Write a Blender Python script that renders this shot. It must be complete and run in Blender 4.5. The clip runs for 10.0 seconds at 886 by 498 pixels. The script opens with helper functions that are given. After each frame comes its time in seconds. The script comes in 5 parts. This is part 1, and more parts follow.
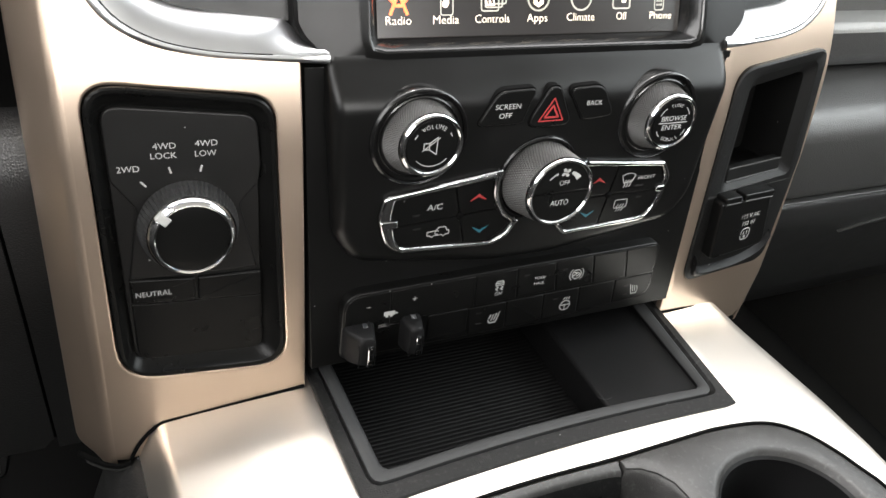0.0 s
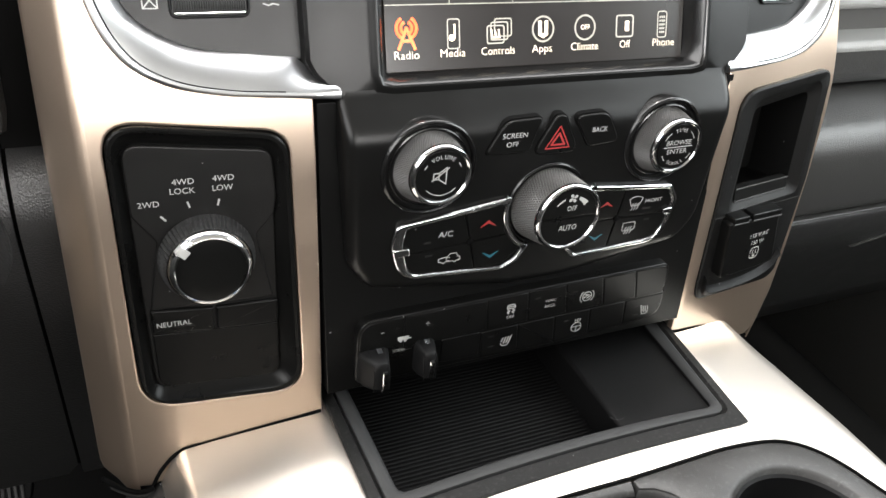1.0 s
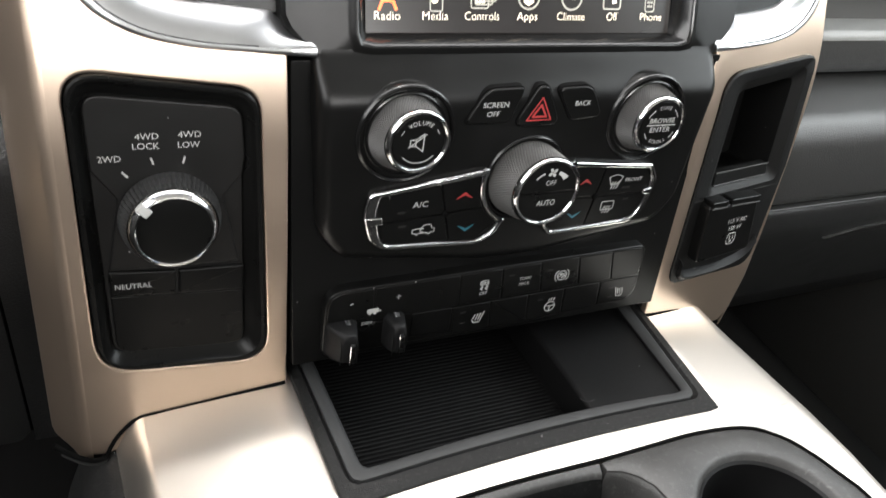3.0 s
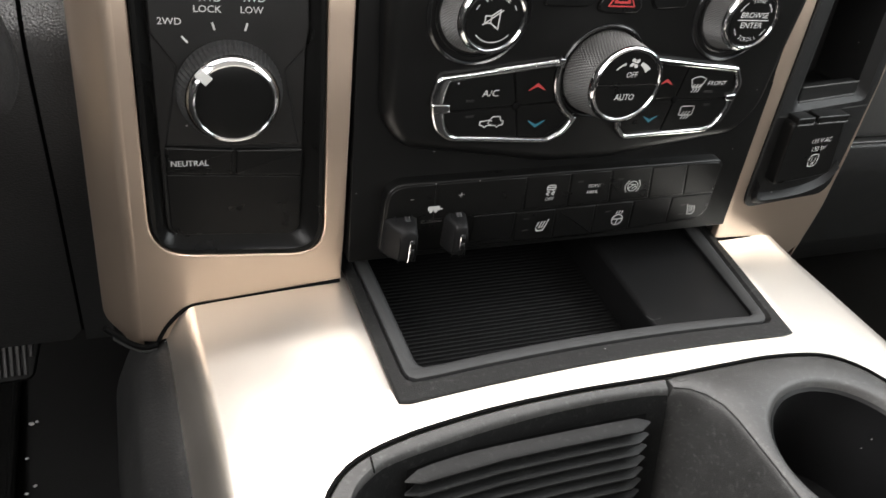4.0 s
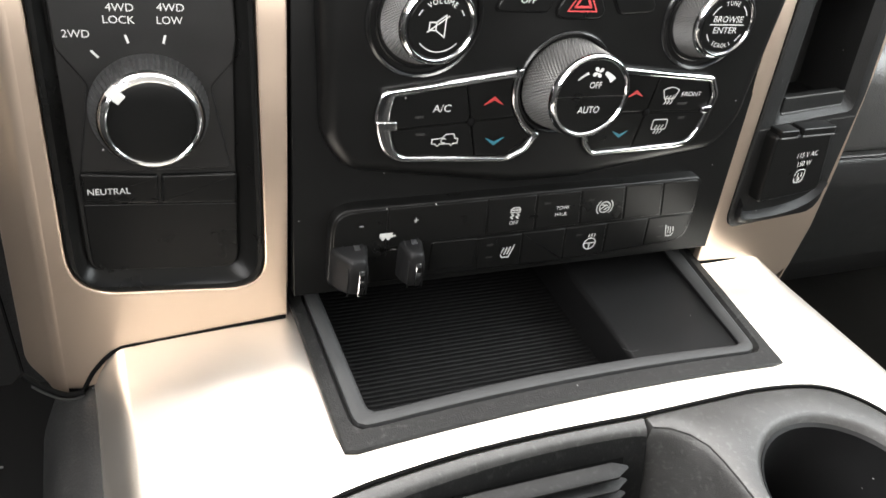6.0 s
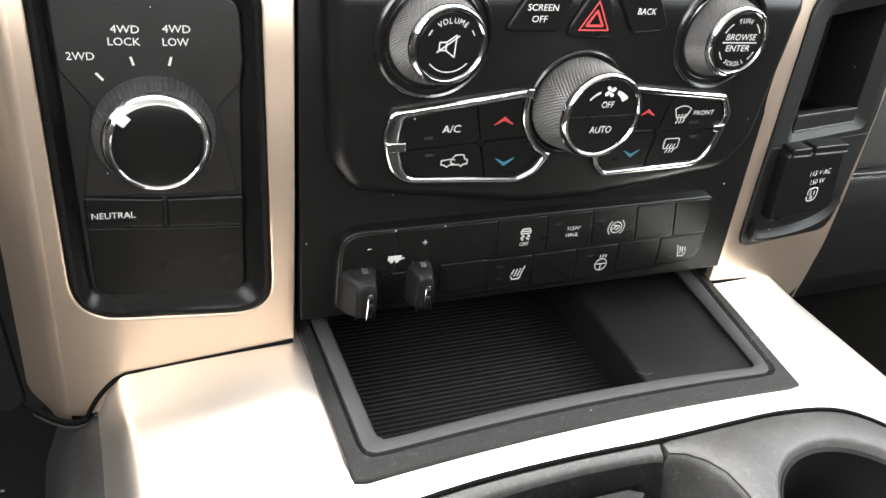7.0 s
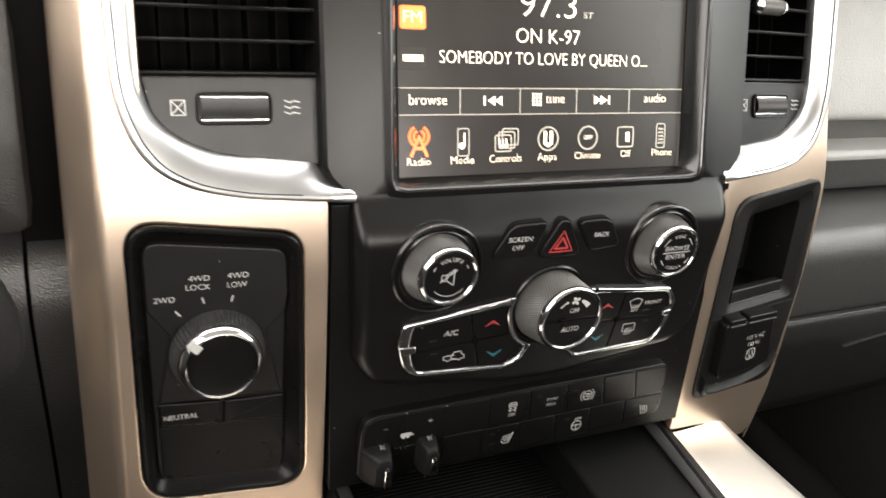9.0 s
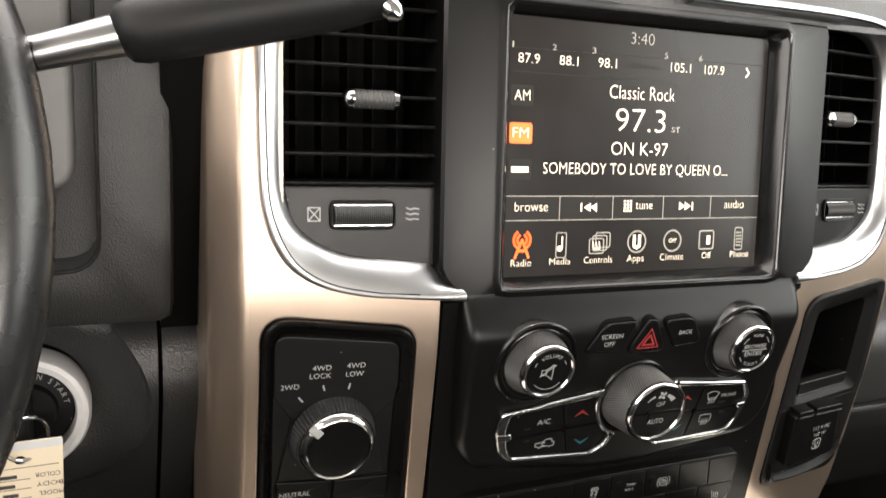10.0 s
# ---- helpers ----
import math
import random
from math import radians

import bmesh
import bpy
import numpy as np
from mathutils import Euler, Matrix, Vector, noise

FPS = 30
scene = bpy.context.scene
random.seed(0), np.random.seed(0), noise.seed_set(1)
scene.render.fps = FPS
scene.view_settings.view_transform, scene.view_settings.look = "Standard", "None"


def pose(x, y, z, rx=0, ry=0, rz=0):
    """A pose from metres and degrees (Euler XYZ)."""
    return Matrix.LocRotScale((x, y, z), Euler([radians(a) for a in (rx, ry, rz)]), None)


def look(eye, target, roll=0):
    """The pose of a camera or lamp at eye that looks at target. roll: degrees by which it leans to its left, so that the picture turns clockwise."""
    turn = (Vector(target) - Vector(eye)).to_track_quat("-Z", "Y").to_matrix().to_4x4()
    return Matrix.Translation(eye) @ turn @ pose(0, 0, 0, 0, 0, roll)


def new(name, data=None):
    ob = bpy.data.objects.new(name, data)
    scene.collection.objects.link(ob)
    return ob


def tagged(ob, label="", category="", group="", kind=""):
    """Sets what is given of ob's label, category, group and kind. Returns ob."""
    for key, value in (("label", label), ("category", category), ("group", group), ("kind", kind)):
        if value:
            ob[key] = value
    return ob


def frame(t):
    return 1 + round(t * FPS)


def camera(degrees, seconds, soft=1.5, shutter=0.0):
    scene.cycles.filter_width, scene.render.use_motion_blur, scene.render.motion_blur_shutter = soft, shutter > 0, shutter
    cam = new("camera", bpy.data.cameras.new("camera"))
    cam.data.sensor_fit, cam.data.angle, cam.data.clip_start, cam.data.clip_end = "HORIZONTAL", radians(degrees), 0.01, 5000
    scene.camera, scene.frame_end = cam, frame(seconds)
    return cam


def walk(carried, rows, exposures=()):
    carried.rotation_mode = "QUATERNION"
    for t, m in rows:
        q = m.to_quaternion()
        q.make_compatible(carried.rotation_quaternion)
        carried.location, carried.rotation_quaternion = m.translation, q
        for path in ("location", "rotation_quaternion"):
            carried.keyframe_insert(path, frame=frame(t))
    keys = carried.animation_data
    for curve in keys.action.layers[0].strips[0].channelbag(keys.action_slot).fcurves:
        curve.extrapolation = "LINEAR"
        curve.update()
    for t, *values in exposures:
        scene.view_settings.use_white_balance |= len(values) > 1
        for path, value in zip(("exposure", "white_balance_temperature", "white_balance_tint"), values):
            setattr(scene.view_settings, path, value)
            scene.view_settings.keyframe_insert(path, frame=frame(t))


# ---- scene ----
cam = camera(58.5, 10.0, shutter=0.38)
PATH = [
    (0, (-0.2006, -0.2765, 0.8464), (0.2026, 0.4273, 0.2614), 10.24),
    (0.5, (-0.2003, -0.2787, 0.8524), (0.1963, 0.4331, 0.2727), 9.03),
    (1, (-0.2013, -0.2809, 0.8553), (0.1863, 0.4431, 0.2846), 8.30),
    (1.5, (-0.2033, -0.2814, 0.8546), (0.1864, 0.4487, 0.2933), 8.67),
    (2, (-0.2009, -0.2802, 0.8526), (0.2005, 0.4475, 0.2963), 9.47),
    (2.2, (-0.1991, -0.2796, 0.8533), (0.2106, 0.4434, 0.2970), 10.00),
    (3.3, (-0.1982, -0.2753, 0.8297), (0.2122, 0.4165, 0.2357), 12.82),
    (3.5, (-0.2034, -0.2788, 0.8116), (0.1956, 0.4123, 0.2089), 13.10),
    (4, (-0.2037, -0.2780, 0.8073), (0.1607, 0.4107, 0.1804), 12.68),
    (4.5, (-0.1868, -0.2757, 0.7996), (0.1480, 0.4209, 0.1649), 10.71),
    (5, (-0.1763, -0.2719, 0.8006), (0.1753, 0.4164, 0.1662), 11.70),
    (5.2, (-0.1715, -0.2703, 0.7998), (0.1892, 0.4105, 0.1624), 12.42),
    (6.5, (-0.1773, -0.2568, 0.7889), (0.1975, 0.4653, 0.2074), 10.81),
    (7, (-0.1758, -0.2547, 0.7896), (0.1957, 0.4671, 0.2056), 10.80),
    (7.5, (-0.1745, -0.2543, 0.7869), (0.2007, 0.4599, 0.1959), 11.22),
    (8, (-0.1773, -0.2576, 0.7932), (0.1998, 0.4664, 0.2157), 10.74),
    (8.5, (-0.1869, -0.2780, 0.8442), (0.2105, 0.4804, 0.3276), 9.42),
    (9, (-0.2104, -0.2811, 0.8672), (0.1970, 0.4934, 0.3832), 9.41),
    (9.5, (-0.2473, -0.2761, 0.8809), (0.1502, 0.5166, 0.4187), 9.97),
    (10, (-0.2573, -0.2794, 0.8946), (0.1300, 0.5350, 0.4624), 9.98),
]
EXPOSURES = [(0, 0.17, 6500, 10), (2, 0.12, 6500, 10), (3.5, -0.02, 6450, 10), (4, 0.16, 6550, 11), (4.5, 0.32, 6550, 11), (5.2, 0.5, 6550, 11), (6.3, 0.96, 6500, 10),
             (8, 1.02, 6450, 10), (8.6, 0.6, 6550, 10), (9, 0.16, 7000, 12), (9.5, -0.26, 7000, 12), (10, -0.32, 7000, 13)]
walk(cam, [(t, look(eye, target, roll)) for t, eye, target, roll in PATH], EXPOSURES)

# ---------------------------------------------------------------- light
world = bpy.data.worlds.new("sky")
scene.world = world
world.use_nodes = True
wn = world.node_tree.nodes
sky = wn.new("ShaderNodeTexSky")
sky.sky_type, sky.sun_disc = "NISHITA", False
sky.sun_elevation, sky.sun_rotation = radians(72.7), radians(8)
wn["Background"].inputs[1].default_value = 0.12
world.node_tree.links.new(sky.outputs[0], wn["Background"].inputs[0])
sun = new("sun", bpy.data.lights.new("sun", "SUN"))
sun.data.energy, sun.data.angle, sun.data.color = 2.2, radians(4), (1.0, 0.96, 0.91)
sun.matrix_world = look((0.14, 1.0, 3.25), (0, 0, 0))


def window_light(name, place, target, size_x, size_y, watts, colour=(1.0, 0.98, 0.95)):
    """Skylight that comes in through one window opening of the cab."""
    lamp = new(name, bpy.data.lights.new(name, "AREA"))
    lamp.data.shape, lamp.data.size, lamp.data.size_y = "RECTANGLE", size_x, size_y
    lamp.data.energy, lamp.data.color = watts, colour
    lamp.matrix_world = look(place, target)


window_light("windscreen_light", (0.0, 0.24, 1.30), (0.0, -0.30, 0.52), 1.40, 0.70, 32)
window_light("driver_window_light", (-0.83, -0.35, 1.16), (0.0, -0.25, 0.85), 0.95, 0.56, 19)
window_light("passenger_window_light", (0.83, -0.35, 1.16), (0.0, -0.25, 0.85), 0.95, 0.56, 16, (0.95, 1.0, 0.99))
window_light("rear_window_light", (0.0, -1.86, 1.24), (0.0, 0.0, 0.95), 1.30, 0.42, 66)

# ---------------------------------------------------------------- materials


def material(name, colour, rough, metal=0.0, spread=0.12, scale=60.0, bump=0.0, grain=900.0, coat=0.0, wear=0.06,
             kind="noise", spec=0.5, glow=0.0, dust=0.0, scuff=0.0):
    """A surface with stains at a broad scale, grain at a fine one and fine relief."""
    m = bpy.data.materials.new(name)
    m.use_nodes = True
    nodes, links = m.node_tree.nodes, m.node_tree.links
    shade = nodes["Principled BSDF"]
    shade.inputs["Metallic"].default_value = metal
    shade.inputs["Coat Weight"].default_value = coat
    shade.inputs["Specular IOR Level"].default_value = spec
    where = nodes.new("ShaderNodeTexCoord")
    broad = nodes.new("ShaderNodeTexNoise")
    broad.inputs["Scale"].default_value, broad.inputs["Detail"].default_value = scale, 6
    links.new(where.outputs["Object"], broad.inputs["Vector"])
    fine = nodes.new("ShaderNodeTexVoronoi" if kind == "leather" else "ShaderNodeTexNoise")
    fine.inputs["Scale"].default_value = grain
    links.new(where.outputs["Object"], fine.inputs["Vector"])
    ramp = nodes.new("ShaderNodeMix")
    ramp.data_type = "RGBA"
    ramp.inputs[6].default_value = (*[c * (1 - spread) for c in colour], 1)
    ramp.inputs[7].default_value = (*[min(1, c * (1 + spread)) for c in colour], 1)
    links.new(broad.outputs[0], ramp.inputs[0])
    paint = ramp.outputs[2]
    if dust:
        cells = nodes.new("ShaderNodeTexVoronoi")
        cells.inputs["Scale"].default_value = 75
        links.new(where.outputs["Object"], cells.inputs["Vector"])
        speck = nodes.new("ShaderNodeMath")
        speck.operation, speck.inputs[1].default_value = "LESS_THAN", 0.026
        links.new(cells.outputs["Distance"], speck.inputs[0])
        specks = nodes.new("ShaderNodeMix")
        specks.data_type = "RGBA"
        specks.inputs[7].default_value = (dust, dust, dust, 1)
        links.new(speck.outputs[0], specks.inputs[0])
        links.new(paint, specks.inputs[6])
        paint = specks.outputs[2]
    if scuff:
        rub = nodes.new("ShaderNodeTexNoise")
        rub.inputs["Scale"].default_value, rub.inputs["Detail"].default_value = 420, 5
        links.new(where.outputs["Object"], rub.inputs["Vector"])
        worn = nodes.new("ShaderNodeMapRange")
        worn.inputs["From Min"].default_value, worn.inputs["From Max"].default_value = 0.56, 0.72
        links.new(rub.outputs[0], worn.inputs[0])
        scuffs = nodes.new("ShaderNodeMix")
        scuffs.data_type = "RGBA"
        scuffs.inputs[7].default_value = (scuff, scuff, scuff * 0.97, 1)
        links.new(worn.outputs[0], scuffs.inputs[0])
        links.new(paint, scuffs.inputs[6])
        paint = scuffs.outputs[2]
    links.new(paint, shade.inputs["Base Color"])
    gloss = nodes.new("ShaderNodeMapRange")
    gloss.inputs["To Min"].default_value, gloss.inputs["To Max"].default_value = max(0.02, rough - wear), rough + wear
    links.new(broad.outputs[0], gloss.inputs[0])
    links.new(gloss.outputs[0], shade.inputs["Roughness"])
    if bump:
        relief = nodes.new("ShaderNodeBump")
        relief.inputs["Strength"].default_value, relief.inputs["Distance"].default_value = bump, 0.0004
        links.new(fine.outputs[0], relief.inputs["Height"])
        links.new(relief.outputs[0], shade.inputs["Normal"])
    if glow:
        shade.inputs["Emission Color"].default_value = (*colour, 1)
        shade.inputs["Emission Strength"].default_value = glow
    return m


BLACK = material("satin_black_plastic", (0.0036, 0.0036, 0.0035), 0.31, bump=0.12, grain=2500, spec=0.17, dust=0.25)
PANELBLACK = material("dusty_black_panel", (0.0062, 0.006, 0.0058), 0.40, bump=0.12, grain=2500, spec=0.22, dust=0.3)
PIANO = material("smooth_black_button", (0.0034, 0.0034, 0.0033), 0.29, bump=0.05, grain=2500, spec=0.13, dust=0.25)
GLOSSBLACK = material("glossy_black_ring_plastic", (0.004, 0.004, 0.004), 0.2, spec=0.35, bump=0.03, grain=2500)
# Colours real joints, and the sheets that stand for shade in deep gaps.
GAP = material("dark_joint_and_shade", (0.0018, 0.0018, 0.0018), 0.8, spec=0.05)
RUBBER = material("soft_black_rubber", (0.005, 0.005, 0.0052), 0.5, bump=0.2, grain=1800, spec=0.16, dust=0.3)
TRAY = material("matte_black_tray", (0.003, 0.003, 0.0031), 0.55, bump=0.2, grain=1800, spec=0.08, dust=0.3)
KNURL = material("knurled_grey_rubber", (0.04, 0.039, 0.038), 0.45, bump=0.1, grain=1500)
KNURLBLACK = material("knurled_black_rubber", (0.018, 0.018, 0.018), 0.42, bump=0.1, grain=1500)
BINBLACK = material("dark_bin_plastic", (0.0035, 0.0035, 0.0035), 0.5, bump=0.25, grain=1600, dust=0.3, spec=0.14, scuff=0.012)
POCKET = material("fine_grained_black_pocket_plastic", (0.005, 0.005, 0.0049), 0.5, bump=0.45, grain=1300, spec=0.15, dust=0.2)
SIDEBLACK = material("scuffed_black_side_plastic", (0.008, 0.008, 0.008), 0.5, bump=0.3, grain=900, spec=0.25, scuff=0.02, dust=0.35)
CHARCOAL = material("charcoal_moulded_plastic", (0.024, 0.0236, 0.023), 0.47, bump=0.35, grain=1500, spec=0.32, dust=0.3, scuff=0.045, spread=0.45, scale=140)
DIMMARK = material("unlit_indicator_window", (0.012, 0.0118, 0.0115), 0.45, spec=0.2)
RIMGREY = material("grey_tray_rim_plastic", (0.007, 0.007, 0.0069), 0.52, bump=0.6, grain=1300, spec=0.16, scuff=0.022, dust=0.25, spread=0.4, scale=260)
RIMMATTE = material("matte_grey_rim_plastic", (0.026, 0.0265, 0.027), 0.66, bump=0.25, grain=1500, spec=0.18, dust=0.25)
LEATHER = material("grained_black_dash_vinyl", (0.033, 0.0325, 0.032), 0.42, bump=0.5, grain=1000, kind="leather")
LOWVINYL = material("grained_black_lower_plastic", (0.021, 0.021, 0.0212), 0.36, bump=0.5, grain=1000, kind="leather")
# Darker copy of the dash vinyl, with the driver side's shade in its colour.
SHADEDVINYL = material("grained_dash_vinyl_shaded", (0.016, 0.0158, 0.0154), 0.44, bump=0.4, grain=1500, kind="leather", spec=0.4)
GREYVINYL = material("grained_grey_dash_vinyl", (0.2, 0.2, 0.195), 0.5, bump=0.8, grain=900, kind="leather")
CHAMPAGNE = material("champagne_satin_paint", (0.57, 0.455, 0.36), 0.36, metal=0.95, spread=0.03, scale=25, bump=0.0, grain=3000, coat=0.15)
PALE = material("pale_silver_satin_paint", (0.72, 0.67, 0.61), 0.38, metal=1.0, spread=0.04, scale=25, bump=0.06, grain=3000, coat=0.15)
SILVER = material("brushed_silver_trim", (0.37, 0.375, 0.38), 0.32, metal=1.0, spread=0.05, scale=40, bump=0.05, grain=2000)
CHROME = material("bright_chrome", (0.49, 0.49, 0.49), 0.15, metal=1.0, spread=0.03, wear=0.03)
WHITE = material("white_print", (0.32, 0.32, 0.31), 0.5, spread=0.03)
REDINK = material("red_print", (0.27, 0.025, 0.025), 0.45, spread=0.05)
BLUEINK = material("blue_print", (0.016, 0.1, 0.135), 0.45, spread=0.05)
WHEELSKIN = material("smooth_black_leather", (0.01, 0.01, 0.01), 0.28, bump=0.15, grain=1200)
PALEGREY = material("pale_grey_plastic", (0.55, 0.55, 0.55), 0.4, spread=0.04, bump=0.05)
SATINCHROME = material("satin_chrome", (0.22, 0.22, 0.22), 0.3, metal=1.0, spread=0.04)
CARPET = material("black_carpet", (0.006, 0.006, 0.006), 0.9, spread=0.4, scale=300, bump=0.9, grain=700)
MANILA = material("manila_card", (0.70, 0.60, 0.44), 0.7, spread=0.06)
INK = material("dark_ink", (0.05, 0.04, 0.04), 0.6)
HEADLINER = material("grey_headliner_cloth", (0.32, 0.31, 0.29), 0.9, bump=0.4, grain=900)
PODGREY = material("soft_grey_moulding", (0.11, 0.108, 0.104), 0.5, bump=0.3, grain=1500)
DOORVINYL = material("dark_door_vinyl", (0.05, 0.049, 0.047), 0.55, bump=0.4, grain=950, kind="leather")
GLASS = material("screen_face_glass", (0.010, 0.0085, 0.0075), 0.24, spread=0.05, spec=0.26, glow=1.1)
LIT = material("lit_screen_white", (1.0, 0.86, 0.67), 0.3, spread=0.0, glow=0.6)
DIMLIT = material("lit_screen_dim", (0.30, 0.28, 0.24), 0.3, spread=0.0, glow=0.6)
GREYLIT = material("lit_screen_button_grey", (0.02, 0.0185, 0.017), 0.3, spread=0.0, glow=0.12, spec=0.16)
ORANGE = material("lit_screen_orange", (1.0, 0.16, 0.03), 0.3, spread=0.0, glow=1.25)

# ---------------------------------------------------------------- building helpers
# The stack is laid out in its own frame: x across, y ahead, z up its lower face; BASE leans it back into the cab.
BASE = pose(0, 0, 0.75, -4, 0, 0)
LOC = {}
CAP = 0.70  # height of a capital of the built-in font at size 1


def plane_frame(y, z, lean):
    """Maps millimetres across, along and out of a leaning plane to the stack's frame."""
    s, c = math.sin(radians(lean)), math.cos(radians(lean))
    return lambda a, b, d=0.0: Vector((a, y + b * s - d * c, z + b * c + d * s)) * 0.001


F = plane_frame(0, 0, 0)             # lower stack face
T = plane_frame(4, -195, 3.3)        # champagne trim beside it
U = plane_frame(32, 0, 16.7)         # upper stack, vents
SC = plane_frame(31, 0, 16.7)        # touchscreen
C = plane_frame(0, -200, 86.8)       # console top, b runs ahead
R = lambda a, b, d=0.0: Vector((a, b, d)) * 0.001  # plain x, y, z


def thing(name, at, label, category, group="", kind=""):
    ob = new(name)
    ob.empty_display_size = 0.01
    ob.matrix_world = BASE @ Matrix.Translation(at)
    LOC[ob] = Vector(at)
    return tagged(ob, label, category, group, kind)


def finish(bm, mat, name, angle=35):
    bmesh.ops.recalc_face_normals(bm, faces=bm.faces)
    me = bpy.data.meshes.new(name)
    bm.to_mesh(me)
    bm.free()
    me.materials.append(mat)
    for p in me.polygons:
        p.use_smooth = True
    me.set_sharp_from_angle(angle=radians(angle))
    return me


def part(name, bm, mat, parent, label="", angle=35):
    at = LOC[parent]
    bmesh.ops.translate(bm, vec=-at, verts=bm.verts)
    ob = new(name, finish(bm, mat, name, angle))
    ob.parent = parent
    LOC[ob] = at
    return tagged(ob, label)


def solo(name, bm, mat, label, category, kind="", group=""):
    """A thing that is one mesh."""
    low = Vector((0, 0, 0))
    for v in bm.verts:
        low += v.co / len(bm.verts)
    bmesh.ops.translate(bm, vec=-low, verts=bm.verts)
    ob = new(name, finish(bm, mat, name))
    ob.matrix_world = BASE @ Matrix.Translation(low)
    LOC[ob] = low
    return tagged(ob, label, category, group, kind)


def turned(pts):
    area = sum(p[0] * q[1] - q[0] * p[1] for p, q in zip(pts, pts[1:] + pts[:1]))
    return pts if area > 0 else pts[::-1]


def inset(pts, r):
    """A closed outline, moved inwards by r."""
    out, n = [], len(pts)
    for i in range(n):
        p, q, s = Vector(pts[i - 1]), Vector(pts[i]), Vector(pts[(i + 1) % n])
        u, w = (q - p).normalized(), (s - q).normalized()
        nu, nw = Vector((-u.y, u.x)), Vector((-w.y, w.x))
        m = nu + nw
        if m.length < 1e-6:
            m = nu
        m.normalize()
        out.append(tuple(q + m * (r / max(0.5, m.dot(nu)))))
    return out


def rounded(pts, r, n=5):
    """An outline with its corners rounded; r is one radius or one for each corner."""
    out, k = [], len(pts)
    for i in range(k):
        p, q, s = Vector(pts[i - 1]), Vector(pts[i]), Vector(pts[(i + 1) % k])
        ri = r[i] if isinstance(r, (list, tuple)) else r
        if ri <= 0:
            out.append(tuple(q))
            continue
        u, w = (p - q), (s - q)
        half = u.angle(w) / 2
        t = min(ri / math.tan(half), 0.49 * u.length, 0.49 * w.length)
        a, b = q + u.normalized() * t, q + w.normalized() * t
        for j in range(n + 1):
            f = j / n
            out.append(tuple(a * (1 - f) ** 2 + q * (2 * f * (1 - f)) + b * f * f))
    return turned(out)


def box(x0, x1, y0, y1):
    return [(x0, y0), (x1, y0), (x1, y1), (x0, y1)]


def circle(x, y, r, n=48, a0=0.0, a1=360.0):
    return [(x + r * math.cos(radians(a0 + (a1 - a0) * i / n)), y + r * math.sin(radians(a0 + (a1 - a0) * i / n))) for i in range(n)]


def loft(bm, loops, closed=True, cap0=False, cap1=False):
    rows = [[bm.verts.new(p) for p in loop] for loop in loops]
    n = len(rows[0])
    for lo, hi in zip(rows, rows[1:]):
        for i in range(n if closed else n - 1):
            j = (i + 1) % n
            bm.faces.new((lo[i], lo[j], hi[j], hi[i]))
    if cap0:
        bm.faces.new(rows[0][::-1])
    if cap1:
        bm.faces.new(rows[-1])
    return bm


def plate(pts, d0, d1, fr, bev=0.6, seg=3, bm=None, back=True):
    """A raised plate on a plane from depth d0 out to d1, with a rounded front edge."""
    pts = turned(list(pts))
    loops = [[fr(x, y, d0) for x, y in pts]]
    s = 1 if d1 > d0 else -1
    for k in range(seg + 1):
        a = radians(90 * k / seg)
        loops.append([fr(x, y, d1 - s * bev * (1 - math.sin(a))) for x, y in inset(pts, bev * (1 - math.cos(a)))])
    loops.append([fr(x, y, d1) for x, y in inset(pts, bev + 0.06)])
    return loft(bm or bmesh.new(), loops, True, back, True)


def frame_plate(outer, inner, d0, d1, fr, bev=0.8, seg=3, wall=None, bm=None):
    """A flat frame between two outlines of as many points, both edges rounded; wall: how deep its opening goes."""
    outer, inner = turned(list(outer)), turned(list(inner))
    loops = [[fr(x, y, d0) for x, y in outer]]
    for k in range(seg + 1):
        a = radians(90 * k / seg)
        loops.append([fr(x, y, d1 - bev * (1 - math.sin(a))) for x, y in inset(outer, bev * (1 - math.cos(a)))])
    for k in range(seg, -1, -1):
        a = radians(90 * k / seg)
        loops.append([fr(x, y, d1 - bev * (1 - math.sin(a))) for x, y in inset(inner, -bev * (1 - math.cos(a)))])
    loops.append([fr(x, y, d0 if wall is None else wall) for x, y in inner])
    return loft(bm or bmesh.new(), loops)


def star(pts, centre, n=120):
    """An outline as n points at even angles round a centre."""
    cx, cy = centre
    out = []
    pts = turned(list(pts))
    for i in range(n):
        a = 2 * math.pi * i / n
        dx, dy = math.cos(a), math.sin(a)
        best = 0.0
        for (x0, y0), (x1, y1) in zip(pts, pts[1:] + pts[:1]):
            ex, ey = x1 - x0, y1 - y0
            den = dx * ey - dy * ex
            if abs(den) < 1e-12:
                continue
            t = ((x0 - cx) * ey - (y0 - cy) * ex) / den
            s = ((x0 - cx) * dy - (y0 - cy) * dx) / den
            if t > 0 and -1e-9 <= s <= 1 + 1e-9:
                best = max(best, t)
        out.append((cx + dx * best, cy + dy * best))
    return out


def leaning(fr, across, up):
    """A frame whose outward axis leans across and upwards by a share of the depth."""
    return lambda a, b, d=0.0: fr(a + across * d, b + up * d, d)


def lathe(profile, at, fr, n=64, cap=True, bm=None):
    bm = bm or bmesh.new()
    loops = [[fr(*p, d) for p in circle(at[0], at[1], r, n)] for r, d in profile]
    return loft(bm, loops, True, False, cap)


